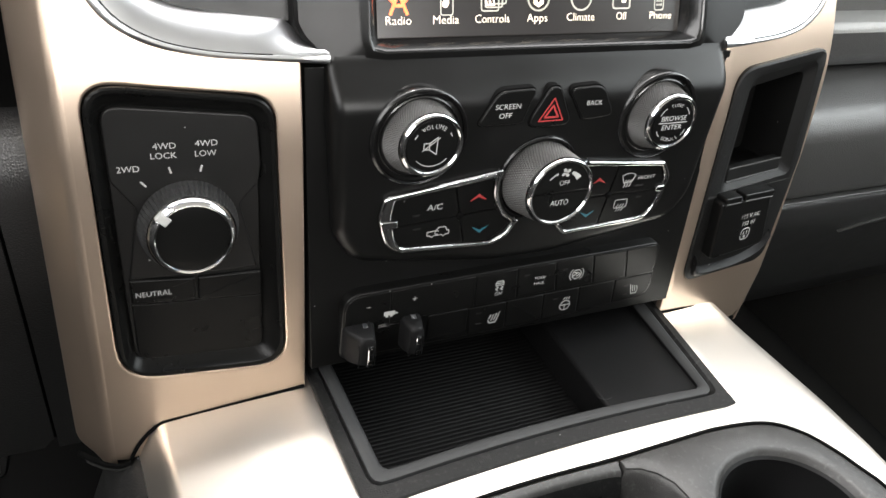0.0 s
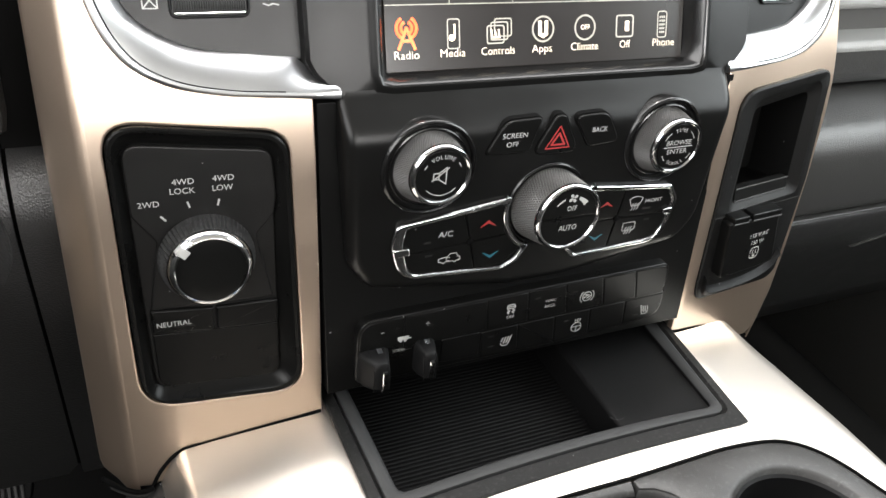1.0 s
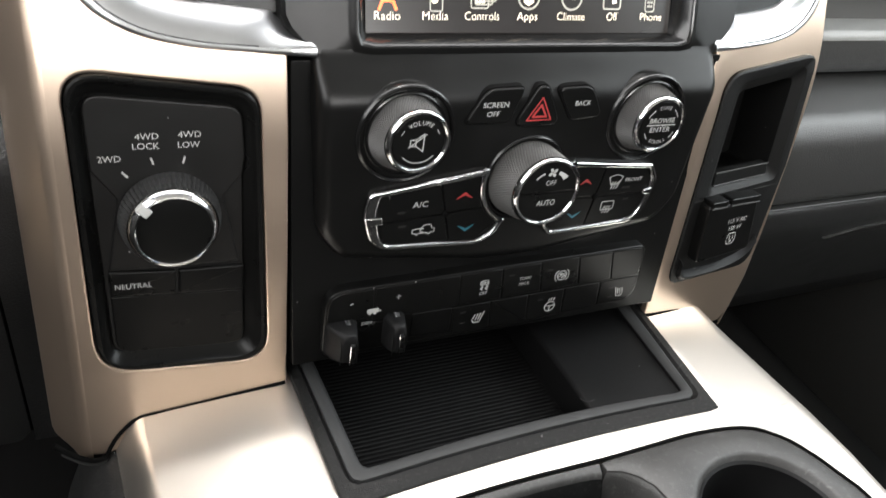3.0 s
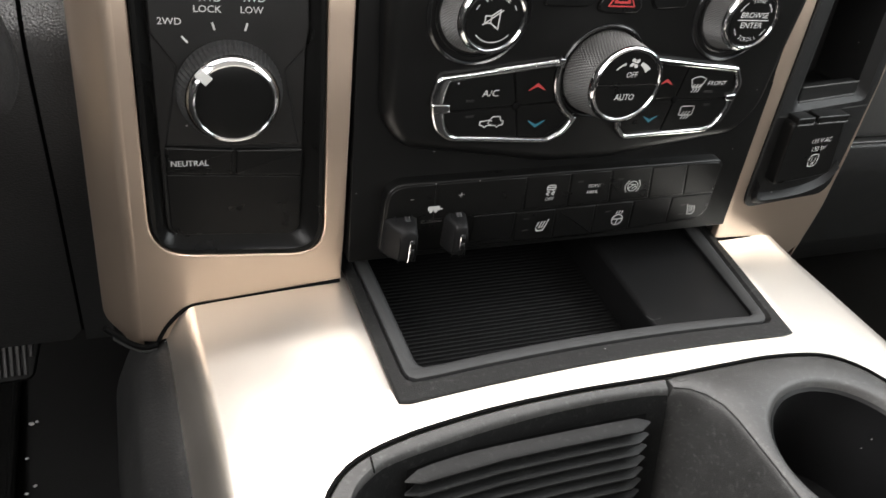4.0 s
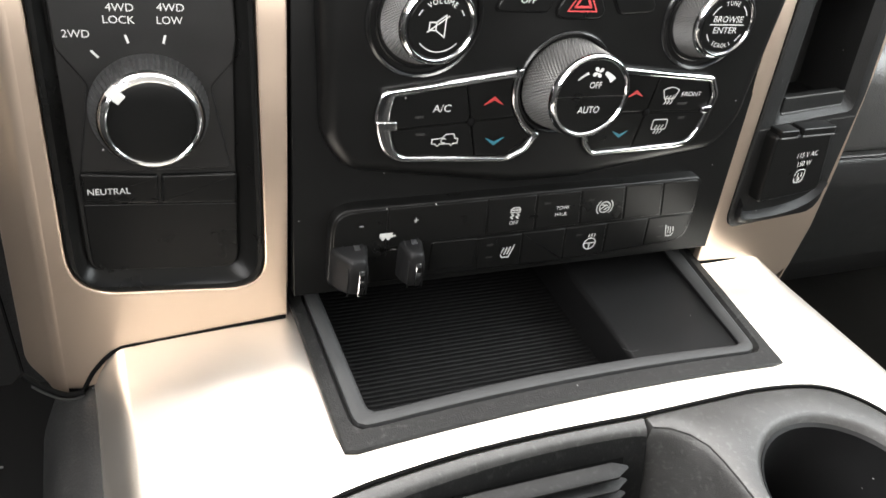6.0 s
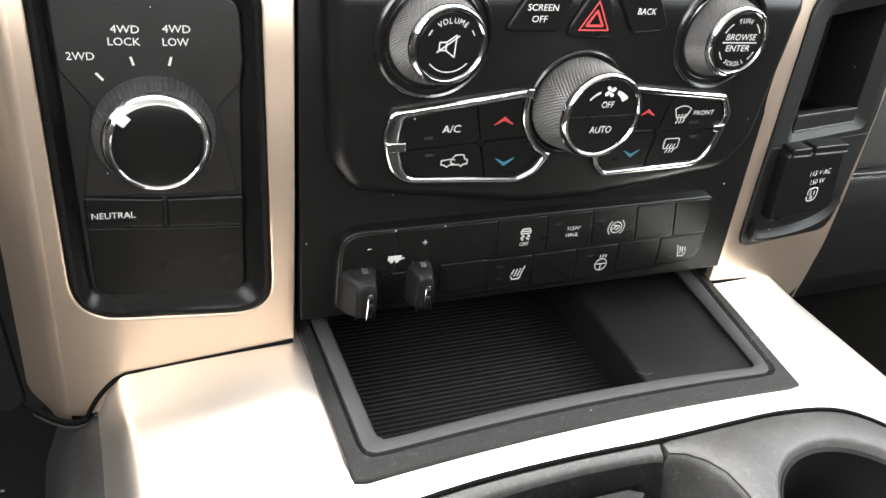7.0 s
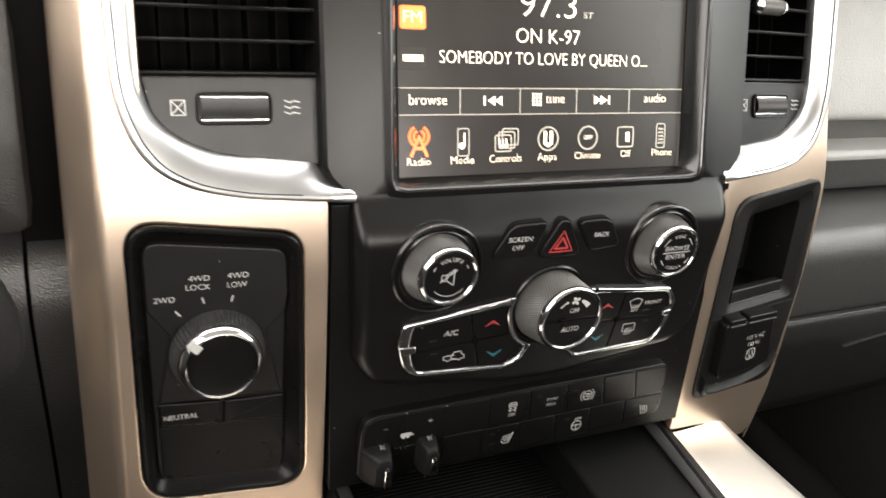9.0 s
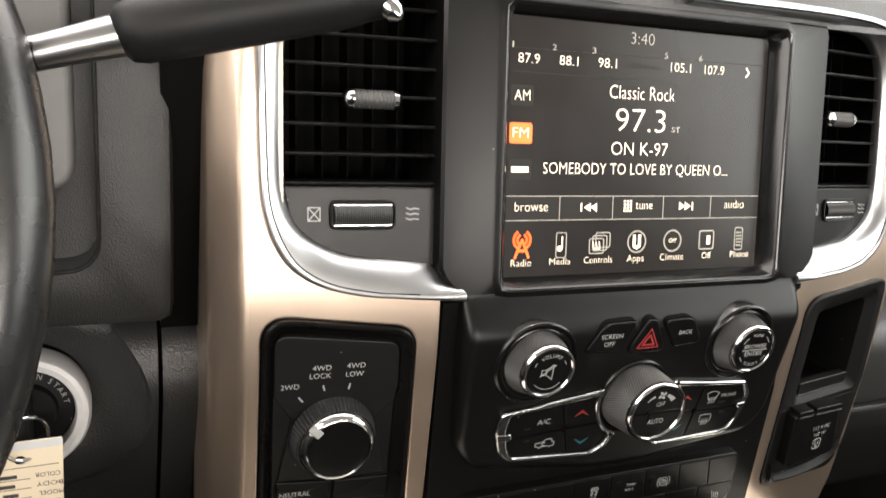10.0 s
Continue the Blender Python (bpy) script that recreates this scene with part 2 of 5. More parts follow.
def knurled(r0, r1, d0, d1, at, fr, n=72, rows=9, depth=0.35, flutes=False):
    """A grip whose side is cut into small diamonds or, with flutes, upright ridges."""
    bm, grid = bmesh.new(), []
    for k in range(rows + 1):
        f = k / rows
        r, d = r0 + (r1 - r0) * f, d0 + (d1 - d0) * f
        loop = []
        for i in range(2 * n):
            a = math.pi * i / n
            high = i % 2 if flutes else (i + k) % 2
            q = r + (0.0 if k in (0, rows) else depth if high else -depth)
            loop.append(bm.verts.new(fr(at[0] + q * math.cos(a), at[1] + q * math.sin(a), d)))
        grid.append(loop)
    for k in range(rows):
        lo, hi = grid[k], grid[k + 1]
        for i in range(2 * n):
            j = (i + 1) % (2 * n)
            if flutes:
                bm.faces.new((lo[i], lo[j], hi[j], hi[i]))
            elif (i + k) % 2:
                bm.faces.new((lo[i], lo[j], hi[i]))
                bm.faces.new((lo[j], hi[j], hi[i]))
            else:
                bm.faces.new((lo[i], lo[j], hi[j]))
                bm.faces.new((lo[i], hi[j], hi[i]))
    bm.faces.new(grid[-1])
    return bm


def stroke(paths, w, fr, d, bm=None, thick=0.12):
    """Flat printed lines of one width; a path is a list of points, closed if its ends meet."""
    bm = bm or bmesh.new()
    for path in paths:
        for (x0, y0), (x1, y1) in zip(path, path[1:]):
            dx, dy = x1 - x0, y1 - y0
            ln = math.hypot(dx, dy)
            if ln < 1e-6:
                continue
            nx, ny = -dy / ln * w / 2, dx / ln * w / 2
            ex, ey = dx / ln * w * 0.3, dy / ln * w * 0.3
            quad = [(x0 - ex + nx, y0 - ey + ny), (x0 - ex - nx, y0 - ey - ny), (x1 + ex - nx, y1 + ey - ny), (x1 + ex + nx, y1 + ey + ny)]
            loft(bm, [[fr(x, y, d - thick) for x, y in quad], [fr(x, y, d) for x, y in quad]], True, False, True)
    return bm


def solid(polys, fr, d, bm=None, thick=0.12):
    """Flat printed shapes."""
    bm = bm or bmesh.new()
    for pts in polys:
        pts = turned(list(pts))
        loft(bm, [[fr(x, y, d - thick) for x, y in pts], [fr(x, y, d) for x, y in pts]], True, False, True)
    return bm


def words(text, cap, at, fr, d, wide=1.0, spin=0.0, align="CENTER", bm=None, span=0.0):
    """Printed writing; cap is the height of a capital and span the width to fit, in millimetres."""
    cu = bpy.data.curves.new("lettering", "FONT")
    cu.body, cu.size, cu.align_x, cu.align_y, cu.resolution_u = text, cap / CAP, align, "CENTER", 3
    cu.offset = -0.015 * cu.size if cap > 3.2 else 0.0
    ob = bpy.data.objects.new("lettering", cu)
    me = bpy.data.meshes.new_from_object(ob)
    bm = bm or bmesh.new()
    xs = [v.co.x for v in me.vertices]
    mid = (min(xs) + max(xs)) / 2
    if span:
        wide = span / (max(xs) - min(xs))
    c, s = math.cos(radians(spin)), math.sin(radians(spin))
    vs = [bm.verts.new(fr(at[0] + (v.co.x - mid) * wide * c - v.co.y * s, at[1] + (v.co.x - mid) * wide * s + v.co.y * c, d)) for v in me.vertices]
    for p in me.polygons:
        try:
            bm.faces.new([vs[i] for i in p.vertices])
        except ValueError:
            pass
    bpy.data.objects.remove(ob)
    bpy.data.curves.remove(cu)
    bpy.data.meshes.remove(me)
    return bm


def arc_words(text, cap, at, radius, middle, step, fr, d, below=False, wide=0.9):
    """Letters set round a circle; middle is the angle of the word's middle."""
    bm = bmesh.new()
    for i, ch in enumerate(text):
        off = (i - (len(text) - 1) / 2) * step
        a = middle + off if below else middle - off
        x, y = at[0] + radius * math.cos(radians(a)), at[1] + radius * math.sin(radians(a))
        words(ch, cap, (x, y), fr, d, wide, a + 90 if below else a - 90, bm=bm)
    return bm


def sweep(path, radii, n=16, bm=None, caps=True, flat=1.0):
    """A round bar along points of the stack's frame, in metres."""
    bm = bm or bmesh.new()
    path = [Vector(p) for p in path]
    loops, side = [], None
    for i, p in enumerate(path):
        t = (path[min(i + 1, len(path) - 1)] - path[max(i - 1, 0)]).normalized()
        if side is None:
            side = t.orthogonal().normalized()
        side = (side - t * side.dot(t)).normalized()
        up = t.cross(side)
        r = radii[i] if isinstance(radii, (list, tuple)) else radii
        loops.append([p + side * r * math.cos(2 * math.pi * k / n) + up * r * flat * math.sin(2 * math.pi * k / n) for k in range(n)])
    return loft(bm, loops, True, caps, caps)


def block(x0, x1, y0, y1, z0, z1, bev=0.0, fr=R):
    """A box in millimetres of the plain frame, its edges rounded."""
    bm = bmesh.new()
    loft(bm, [[fr(x, y, z0) for x, y in box(x0, x1, y0, y1)], [fr(x, y, z1) for x, y in box(x0, x1, y0, y1)]], True, True, True)
    if bev:
        bmesh.ops.bevel(bm, geom=bm.edges, offset=bev * 0.001, segments=3, profile=0.5, affect="EDGES")
    return bm


def arc_path(x, y, r, a0, a1, n=14):
    return [(x + r * math.cos(radians(a0 + (a1 - a0) * i / n)), y + r * math.sin(radians(a0 + (a1 - a0) * i / n))) for i in range(n + 1)]


def bend(a):
    """How far the stack's wings turn back towards the sides."""
    return (0.145 if a > 0 else 0.055) * max(0.0, abs(a) - 115.0)


def bent(fr):
    return lambda a, b, d=0.0: fr(a, b, d - bend(a))


TB = bent(T)
UB = bent(U)


def wing(a, b, d=0.0):
    """Champagne wing: follows the lower face, then curves back to the lean of the upper stack."""
    off = d - bend(a)
    low, high, t0, t1 = 122.0, 178.0, radians(3.3), radians(16.7)
    base = T(a, min(b, low), 0.0) * 1000
    if b <= low:
        return T(a, b, off)
    k = (t1 - t0) / (high - low)
    t = t0 + k * (min(b, high) - low)
    y = base.y + (math.cos(t0) - math.cos(t)) / k + max(0.0, b - high) * math.sin(t1)
    z = base.z + (math.sin(t) - math.sin(t0)) / k + max(0.0, b - high) * math.cos(t1)
    return Vector((a, y - off * math.cos(t), z + off * math.sin(t))) * 0.001


def smooth_curve(pts, n):
    """Points evenly along a smooth curve through the given ones."""
    ps = [Vector(p) for p in pts]
    ps = [2 * ps[0] - ps[1]] + ps + [2 * ps[-1] - ps[-2]]
    fine = []
    for i in range(1, len(ps) - 2):
        for k in range(12):
            t = k / 12
            p0, p1, p2, p3 = ps[i - 1:i + 3]
            fine.append(0.5 * (2 * p1 + (p2 - p0) * t + (2 * p0 - 5 * p1 + 4 * p2 - p3) * t * t + (3 * p1 - p0 - 3 * p2 + p3) * t ** 3))
    fine.append(ps[-2])
    lens = [0.0]
    for p, q in zip(fine, fine[1:]):
        lens.append(lens[-1] + (q - p).length)
    out, j = [], 0
    for i in range(n):
        want = lens[-1] * i / (n - 1)
        while j < len(lens) - 2 and lens[j + 1] < want:
            j += 1
        f = (want - lens[j]) / max(1e-9, lens[j + 1] - lens[j])
        out.append(tuple(fine[j].lerp(fine[j + 1], f)))
    return out


def clip(pts, px, py, nx, ny):
    """The part of an outline on the side of a line that (nx, ny) points to."""
    out = []
    for p, q in zip(pts, pts[1:] + pts[:1]):
        sp, sq = (p[0] - px) * nx + (p[1] - py) * ny, (q[0] - px) * nx + (q[1] - py) * ny
        if sp >= 0:
            out.append(p)
        if sp * sq < 0:
            f = sp / (sp - sq)
            out.append((p[0] + (q[0] - p[0]) * f, p[1] + (q[1] - p[1]) * f))
    return out


def mirrored(pts, side):
    return [(x * side, y) for x, y in pts]


# ---------------------------------------------------------------- centre stack
stack = thing("centre_stack", F(0, -190), "satin black plastic centre stack of a pickup dashboard", "dashboard")
FB = plane_frame(1.6, -188, 5.2)
part("face_panel", plate(rounded([(-113.2, 150), (-110.2, 0), (110.2, 0), (113.2, 150)], 0.5), -14, 0, FB, 0.3), BLACK, stack)
pod = rounded([(-103.6, -64), (-101.6, -114), (-91, -129), (-17, -140), (17, -140), (91, -129), (101.6, -114), (103.6, -64)], [16, 24, 16, 22, 22, 16, 24, 16], 6)
part("control_pod", plate(pod, -20, 0.0, F, 6.5, 9), BLACK, stack, "raised satin black control pod")
bezel_out = [(-117, 104), (-117, -27), (-104, -41.5), (104, -41.5), (117, -27), (117, 104)]
bo = star(rounded(bezel_out, [3, 3, 3, 3, 3, 3], 4), (0, 30), 144)
rim = star(rounded(box(-87.5, 87.5, -37.5, 100), 5), (0, 30), 144)
lip = star(rounded(box(-84.5, 84.5, -34.5, 98), 4), (0, 30), 144)
hole = star(rounded(box(-80.5, 80.5, -31.5, 95.5), 1.5), (0, 30), 144)
part("screen_bezel", loft(bmesh.new(), [[U(x, y, -16) for x, y in bo], [U(x, y, 7.5) for x, y in bo], [U(x, y, 9) for x, y in inset(bo, 1.5)],
     [U(x, y, 9.2) for x, y in inset(rim, -3.5)], [U(x, y, 10.0) for x, y in inset(rim, -1.6)], [U(x, y, 10.9) for x, y in inset(rim, -0.4)], [U(x, y, 11.1) for x, y in inset(rim, 0.6)]]), BLACK, stack, "dark bezel round the screen")
part("screen_lip", loft(bmesh.new(), [[U(x, y, 11.1) for x, y in inset(rim, 0.6)], [U(x, y, 10.9) for x, y in inset(rim, 1.2)], [U(x, y, 10.3) for x, y in inset(rim, 1.9)], [U(x, y, 9.0) for x, y in lip],
     [U(x, y, 1.0) for x, y in hole], [U(x, y, -8) for x, y in hole]]), GLOSSBLACK, stack, "glossy black inner lip of the screen bezel")


def ledge(rows, z_end, b_start):
    """A sheet that leaves the screen bezel and turns down into the lower face, drawing in a little; rows are (x at top, x below, set back)."""
    loops = []
    for x0, x1, back in rows:
        draw = lambda z: x1 * (1.0 + 0.0006 * (z + 55))
        p0, p3 = U(x0, b_start, 9.45 - back * 0.5), F(draw(z_end), z_end, 0.03 - back)
        p1, p2 = p0 + Vector((0, -0.287, -0.958)) * 0.006, F(x1 * 0.5 + x0 * 0.5, z_end + 9, 0.03 - back)
        curve = [p0 * (1 - f) ** 3 + p1 * 3 * f * (1 - f) ** 2 + p2 * 3 * f * f * (1 - f) + p3 * f ** 3 for f in [i / 16 for i in range(17)]]
        loops.append(curve + [F(draw(z), z, 0.03 - back) for z in (-57, -62, -70, -80, -92, -106)])
    return loft(bmesh.new(), loops, False)


SOFT = 6.5
turns = [(1 - math.cos(radians(a)), 1 - math.sin(radians(a))) for a in range(0, 91, 10)]
edge = [(105.0, 104.9, 20.0)] + [(105.0 - SOFT * u, 104.9 - SOFT * u, SOFT * v) for u, v in turns]
rows = [(-a, -b, d) for a, b, d in edge] + [(x, x, 0.0) for x in (-80, -40, 0, 40, 80)] + edge[::-1]
part("blend", ledge(rows, -55, -37.4), BLACK, stack, "smooth black face below the screen")

# ---------------------------------------------------------------- touchscreen
screen = thing("touchscreen", SC(0, 30), "lit touchscreen with white radio menu on black", "screen")
part("glass", plate(box(-80.2, 80.2, -31.2, 95.2), -4, 0.0, SC, 0.2, 1), GLASS, screen)
D = 0.12
for text, cap, span, x, y, mat in (
        ("3:40", 6.0, 14.5, -4.0, 88.8, DIMLIT), ("87.9", 4.7, 11.7, -69.6, 75.0, LIT), ("88.1", 4.7, 10.6, -47.3, 75.2, LIT), ("98.1", 4.7, 10.9, -24.8, 75.5, LIT),
        ("105.1", 4.7, 13.0, 20.9, 76.0, LIT), ("107.9", 4.7, 13.2, 43.2, 76.0, LIT), ("1", 2.9, 0.9, -78.4, 81.2, DIMLIT), ("2", 2.9, 2.2, -55.6, 81.2, DIMLIT),
        ("3", 2.9, 2.2, -32.9, 81.2, DIMLIT), ("5", 2.9, 2.2, 11.2, 81.6, DIMLIT), ("6", 2.9, 2.2, 33.6, 81.6, DIMLIT), ("HOLD to set", 2.7, 20, -2.2, 75.5, GREYLIT),
        ("AM", 5.2, 8.6, -72.6, 57.4, LIT), ("FM", 5.0, 8.6, -72.9, 39.5, LIT), ("Classic Rock", 7.0, 40.5, -2.4, 61.5, LIT), ("97.3", 12.0, 31.0, -2.8, 47.3, LIT),
        ("ST", 2.8, 5.6, 19.8, 43.8, DIMLIT), ("ON K-97", 6.8, 35.4, -2.6, 33.0, LIT), ("SOMEBODY TO LOVE BY QUEEN O...", 5.8, 116.0, -1.8, 22.6, LIT),
        ("browse", 4.9, 18.6, -65.6, 3.6, LIT), ("tune", 4.6, 10.6, 1.8, 4.1, LIT), ("audio", 4.6, 13.8, 62.4, 4.3, LIT),
        ("Radio", 3.6, 11.6, -70.4, -24.2, LIT), ("Media", 3.6, 12.2, -48.2, -24.1, LIT), ("Controls", 3.6, 17.2, -25.4, -24.0, LIT), ("Apps", 3.6, 10.8, -2.2, -23.9, LIT),
        ("Climate", 3.6, 15.4, 21.5, -23.8, LIT), ("Off", 3.6, 6.2, 45.0, -23.7, LIT), ("Phone", 3.6, 13.2, 68.4, -23.6, LIT)):
    part("lettering", words(text, cap, (x, y), SC, D + 0.1, span=span), mat, screen)
part("menu_line", stroke([[(-79, 80.0), (78, 80.6)], [(-79, 69.0), (20, 67.8)]], 0.35, SC, D), GREYLIT, screen)
part("button_bar", solid([box(-79.5, 79.5, -2.9, 8.9)], SC, 0.1), GREYLIT, screen, "dark grey lit button bar")
part("menu_line", stroke([[(-79.5, 9.0), (79.5, 9.0)], [(-79.5, -3.0), (79.5, -3.0)]] + [[(x, -3), (x, 9)] for x in (-49.5, -17.8, 14.2, 46)], 0.4, SC, D + 0.05), DIMLIT, screen)
part("band_button", plate(rounded(box(-79, -66.5, 52.5, 62.5), 1.5), 0, 0.15, SC, 0.1, 1), GREYLIT, screen)
part("band_button", plate(rounded(box(-79, -66.5, 34.5, 44.5), 1.5), 0, 0.15, SC, 0.1, 1), ORANGE, screen, "orange selected band button")
part("band_button", plate(rounded(box(-79, -66.5, 17.0, 27.0), 1.5), 0, 0.15, SC, 0.1, 1), GREYLIT, screen)
part("bar_mark", solid([box(-77.5, -68, 20.6, 23.4)], SC, D + 0.1), LIT, screen)
tri = lambda x, y, s: [(x - s, y), (x + s, y + 2.2), (x + s, y - 2.2)]
part("skip_icon", solid([tri(-33.2, 3.3, 1.9), tri(-29.4, 3.3, 1.9), box(-37.2, -36.4, 1.1, 5.5)], SC, D + 0.1), LIT, screen)
part("skip_icon", solid([tri(26.6, 3.6, -1.9), tri(30.4, 3.6, -1.9), box(33.2, 34.0, 1.4, 5.8)], SC, D + 0.1), LIT, screen)
part("keypad_icon", solid([box(-11.0 + 1.9 * i, -9.8 + 1.9 * i, 0.9 + 1.6 * j, 2.0 + 1.6 * j) for i in range(3) for j in range(4)], SC, D + 0.1), LIT, screen)
part("arrow_icon", stroke([[(65.2, 78.6), (67.2, 76.2), (65.2, 73.8)]], 0.7, SC, D + 0.1), LIT, screen)
part("radio_icon", stroke([arc_path(-70.2, -12.6, 4.6, 125, 235), arc_path(-70.2, -12.6, 4.6, -55, 55), arc_path(-70.2, -12.6, 2.6, 120, 240), arc_path(-70.2, -12.6, 2.6, -60, 60),
     [(-70.2, -12.6), (-74, -21.4)], [(-70.2, -12.6), (-66.4, -21.4)], [(-72.6, -18), (-67.8, -18)]], 1.3, SC, D + 0.1), ORANGE, screen, "glowing orange radio mast icon")
part("media_icon", stroke([rounded(box(-50.7, -44.9, -22, -9.4), 1, 2) + [(-50.7, -21)]], 0.5, SC, D + 0.1), DIMLIT, screen)
part("media_icon", solid([circle(-48.6, -17.4, 1.5, 14), box(-47.6, -46.9, -17.4, -11.4)], SC, D + 0.1), LIT, screen)
part("controls_icon", stroke([rounded(box(-31 + 1.9 * i, -22.4 + 1.9 * i, -20.5 + 1.5 * i, -12.8 + 1.5 * i), 1, 2) + [(-31 + 1.9 * i, -19 + 1.5 * i)] for i in range(3)], 0.6, SC, D + 0.1), DIMLIT, screen)
part("controls_icon", stroke([[(-29, -14.5), (-28.3, -18), (-24.5, -18)], [(-27, -15), (-26.6, -17)], [(-25.2, -14.6), (-24.8, -17)]], 0.7, SC, D + 0.12), LIT, screen)
for x in (-1.7, 21.5):
    part("ring_icon", stroke([arc_path(x, -15.0, 5.6, 0, 360, 32)], 0.8, SC, D + 0.1), DIMLIT, screen)
part("apps_icon", stroke([[(-3.4, -11.8), (-3.4, -17.2), (-1.7, -18.2), (0, -17.2), (0, -11.8)]], 1.7, SC, D + 0.1), LIT, screen)
part("lettering", words("OFF", 2.3, (21.5, -15.0), SC, D + 0.2, 0.9), LIT, screen)
part("off_icon", stroke([rounded(box(39.6, 49.4, -20, -10), 1.2, 2) + [(39.6, -19)]], 0.7, SC, D + 0.1), DIMLIT, screen)
part("off_icon", solid([box(44.7, 47.0, -17.4, -12.6)], SC, D + 0.1), LIT, screen)
part("phone_icon", stroke([rounded(box(64.4, 69.8, -21, -8.6), 1.2, 2) + [(64.4, -20)]], 0.5, SC, D + 0.1), DIMLIT, screen)
part("phone_icon", solid([box(65.6 + 1.2 * i, 66.3 + 1.2 * i, -19 + 1.8 * j, -18 + 1.8 * j) for i in range(3) for j in range(5)], SC, D + 0.1), DIMLIT, screen)

# ---------------------------------------------------------------- knobs


def knob(name, at, fr, rim_r, r0, r1, front, label):
    k = thing(name, fr(at[0], at[1], 0), label, "knob")
    part("base_ring", lathe([(rim_r + 0.4, -9), (rim_r, 0.4), (rim_r - 0.4, 1.3), (rim_r - 1.1, 1.8), (rim_r - 1.9, 1.5), (rim_r - 2.4, 0.4), (rim_r - 2.6, -0.8), (r0 + 1.5, -0.9), (r0 + 1.2, 0.2), (r0 + 0.6, 0.5), (r0 - 0.2, -0.2), (r0 - 1, -2.5)], at, fr, 72, False), GLOSSBLACK, k, "glossy black base ring")
    part("grip", knurled(r0, r1 + 0.4, -3.0, front - 2.2, at, fr, 84, 16, 0.34), KNURL, k, "dark grey diamond-knurled rubber grip", 4)
    part("chrome_ring", lathe([(r1 + 0.5, front - 3.0), (r1 + 0.7, front - 1.6), (r1 + 0.3, front - 0.5), (r1 - 0.4, front + 0.1), (r1 - 1.2, front + 0.1), (r1 - 1.8, front - 0.5), (r1 - 2.1, front - 1.6)], at, fr, 72, False), CHROME, k, "bright chrome ring")
    return k


def knob_cap(k, at, fr, r, d, mat=PIANO):
    return part("cap", lathe([(r, d - 1.5), (r, d - 0.5), (r - 0.6, d), (r - 0.75, d)], at, fr, 64), mat, k, "black cap")


VOL, TUN, HEAT = (-66.3, -66.2), (61.6, -64.7), (-1.6, -92.7)
K = leaning(F, 0.17, 0.08)
k = knob("volume_knob", VOL, K, 23.0, 17.9, 14.0, 11.0, "round volume knob with knurled side and chrome ring")
knob_cap(k, VOL, K, 12.3, 10.6)
part("lettering", arc_words("VOLUME", 2.0, VOL, 9.0, 90, 13.0, K, 10.75), WHITE, k)
ic = lambda x, y: (VOL[0] + 0.8 * x, VOL[1] + 0.8 * y)
part("mute_icon", stroke([[ic(-5.2, -1.8), ic(-5.2, 1.8), ic(-2, 1.8), ic(2.4, 5), ic(2.4, -5), ic(-2, -1.8), ic(-5.2, -1.8)], [ic(-2, -1.8), ic(-2, 1.8)], [ic(-6, -2.6), ic(3.8, 4.6)]], 0.4, K, 10.75), WHITE, k)
for a0, a1 in ((222, 318), (143, 155), (25, 37)):
    part("dial_line", stroke([arc_path(*VOL, 9.4, a0, a1, 14 if a0 == 222 else 3)], 0.36, K, 10.75), WHITE, k)
K = leaning(F, 0.14, 0.07)
k = knob("tune_knob", TUN, K, 23.0, 17.9, 14.0, 11.0, "round browse and tune knob with knurled side and chrome ring")
knob_cap(k, TUN, K, 12.3, 10.6)
part("lettering", words("BROWSE", 2.6, (TUN[0], TUN[1] + 2.2), K, 10.75, span=15), WHITE, k)
part("lettering", words("ENTER", 2.6, (TUN[0], TUN[1] - 2.4), K, 10.75, span=12.2), WHITE, k)
part("lettering", arc_words("TUNE", 1.9, TUN, 9.0, 90, 12.6, K, 10.75), WHITE, k)
part("lettering", arc_words("SCROLL", 1.9, TUN, 9.0, 270, 11.6, K, 10.75, True), WHITE, k)
part("dial_line", stroke([[(TUN[0] - 8.6, TUN[1]), (TUN[0] + 8.6, TUN[1])], arc_path(*TUN, 9.6, 128, 155, 5), arc_path(*TUN, 9.6, 25, 52, 5), arc_path(*TUN, 9.6, 205, 225, 5), arc_path(*TUN, 9.6, 315, 335, 5)], 0.4, K, 10.75), WHITE, k)
K = leaning(F, 0.05, 0.13)
k = knob("fan_knob", HEAT, K, 22.6, 19.8, 17.0, 20.5, "large round fan knob with knurled side and chrome ring")
for sgn in (1, -1):
    half = [(HEAT[0] + 15.4 * math.cos(radians(a)), HEAT[1] + sgn * (0.25 + 15.2 * math.sin(radians(a)))) for a in range(0, 181, 6)]
    part("push_button", plate(half, 18, 19.9, K, 0.5, 2), PIANO, k, "glossy black half-round push button")
part("lettering", words("AUTO", 2.9, (HEAT[0], HEAT[1] - 5.4), K, 20.05, 0.86), WHITE, k)
part("lettering", words("OFF", 2.6, (HEAT[0] + 0.6, HEAT[1] + 5.0), K, 20.05, 0.86), WHITE, k)
FX, FY = HEAT[0] + 0.4, HEAT[1] + 10.4


def petal(turn):
    """One blade of the printed fan."""
    c, q = math.cos(radians(turn)), math.sin(radians(turn))
    pts = [(0.2, 0.0), (0.9, -0.5), (1.9, -0.4), (2.5, 0.3), (2.3, 1.0), (1.5, 1.2), (0.7, 0.7)]
    return [(FX + x * c - y * q, FY + x * q + y * c) for x, y in pts]


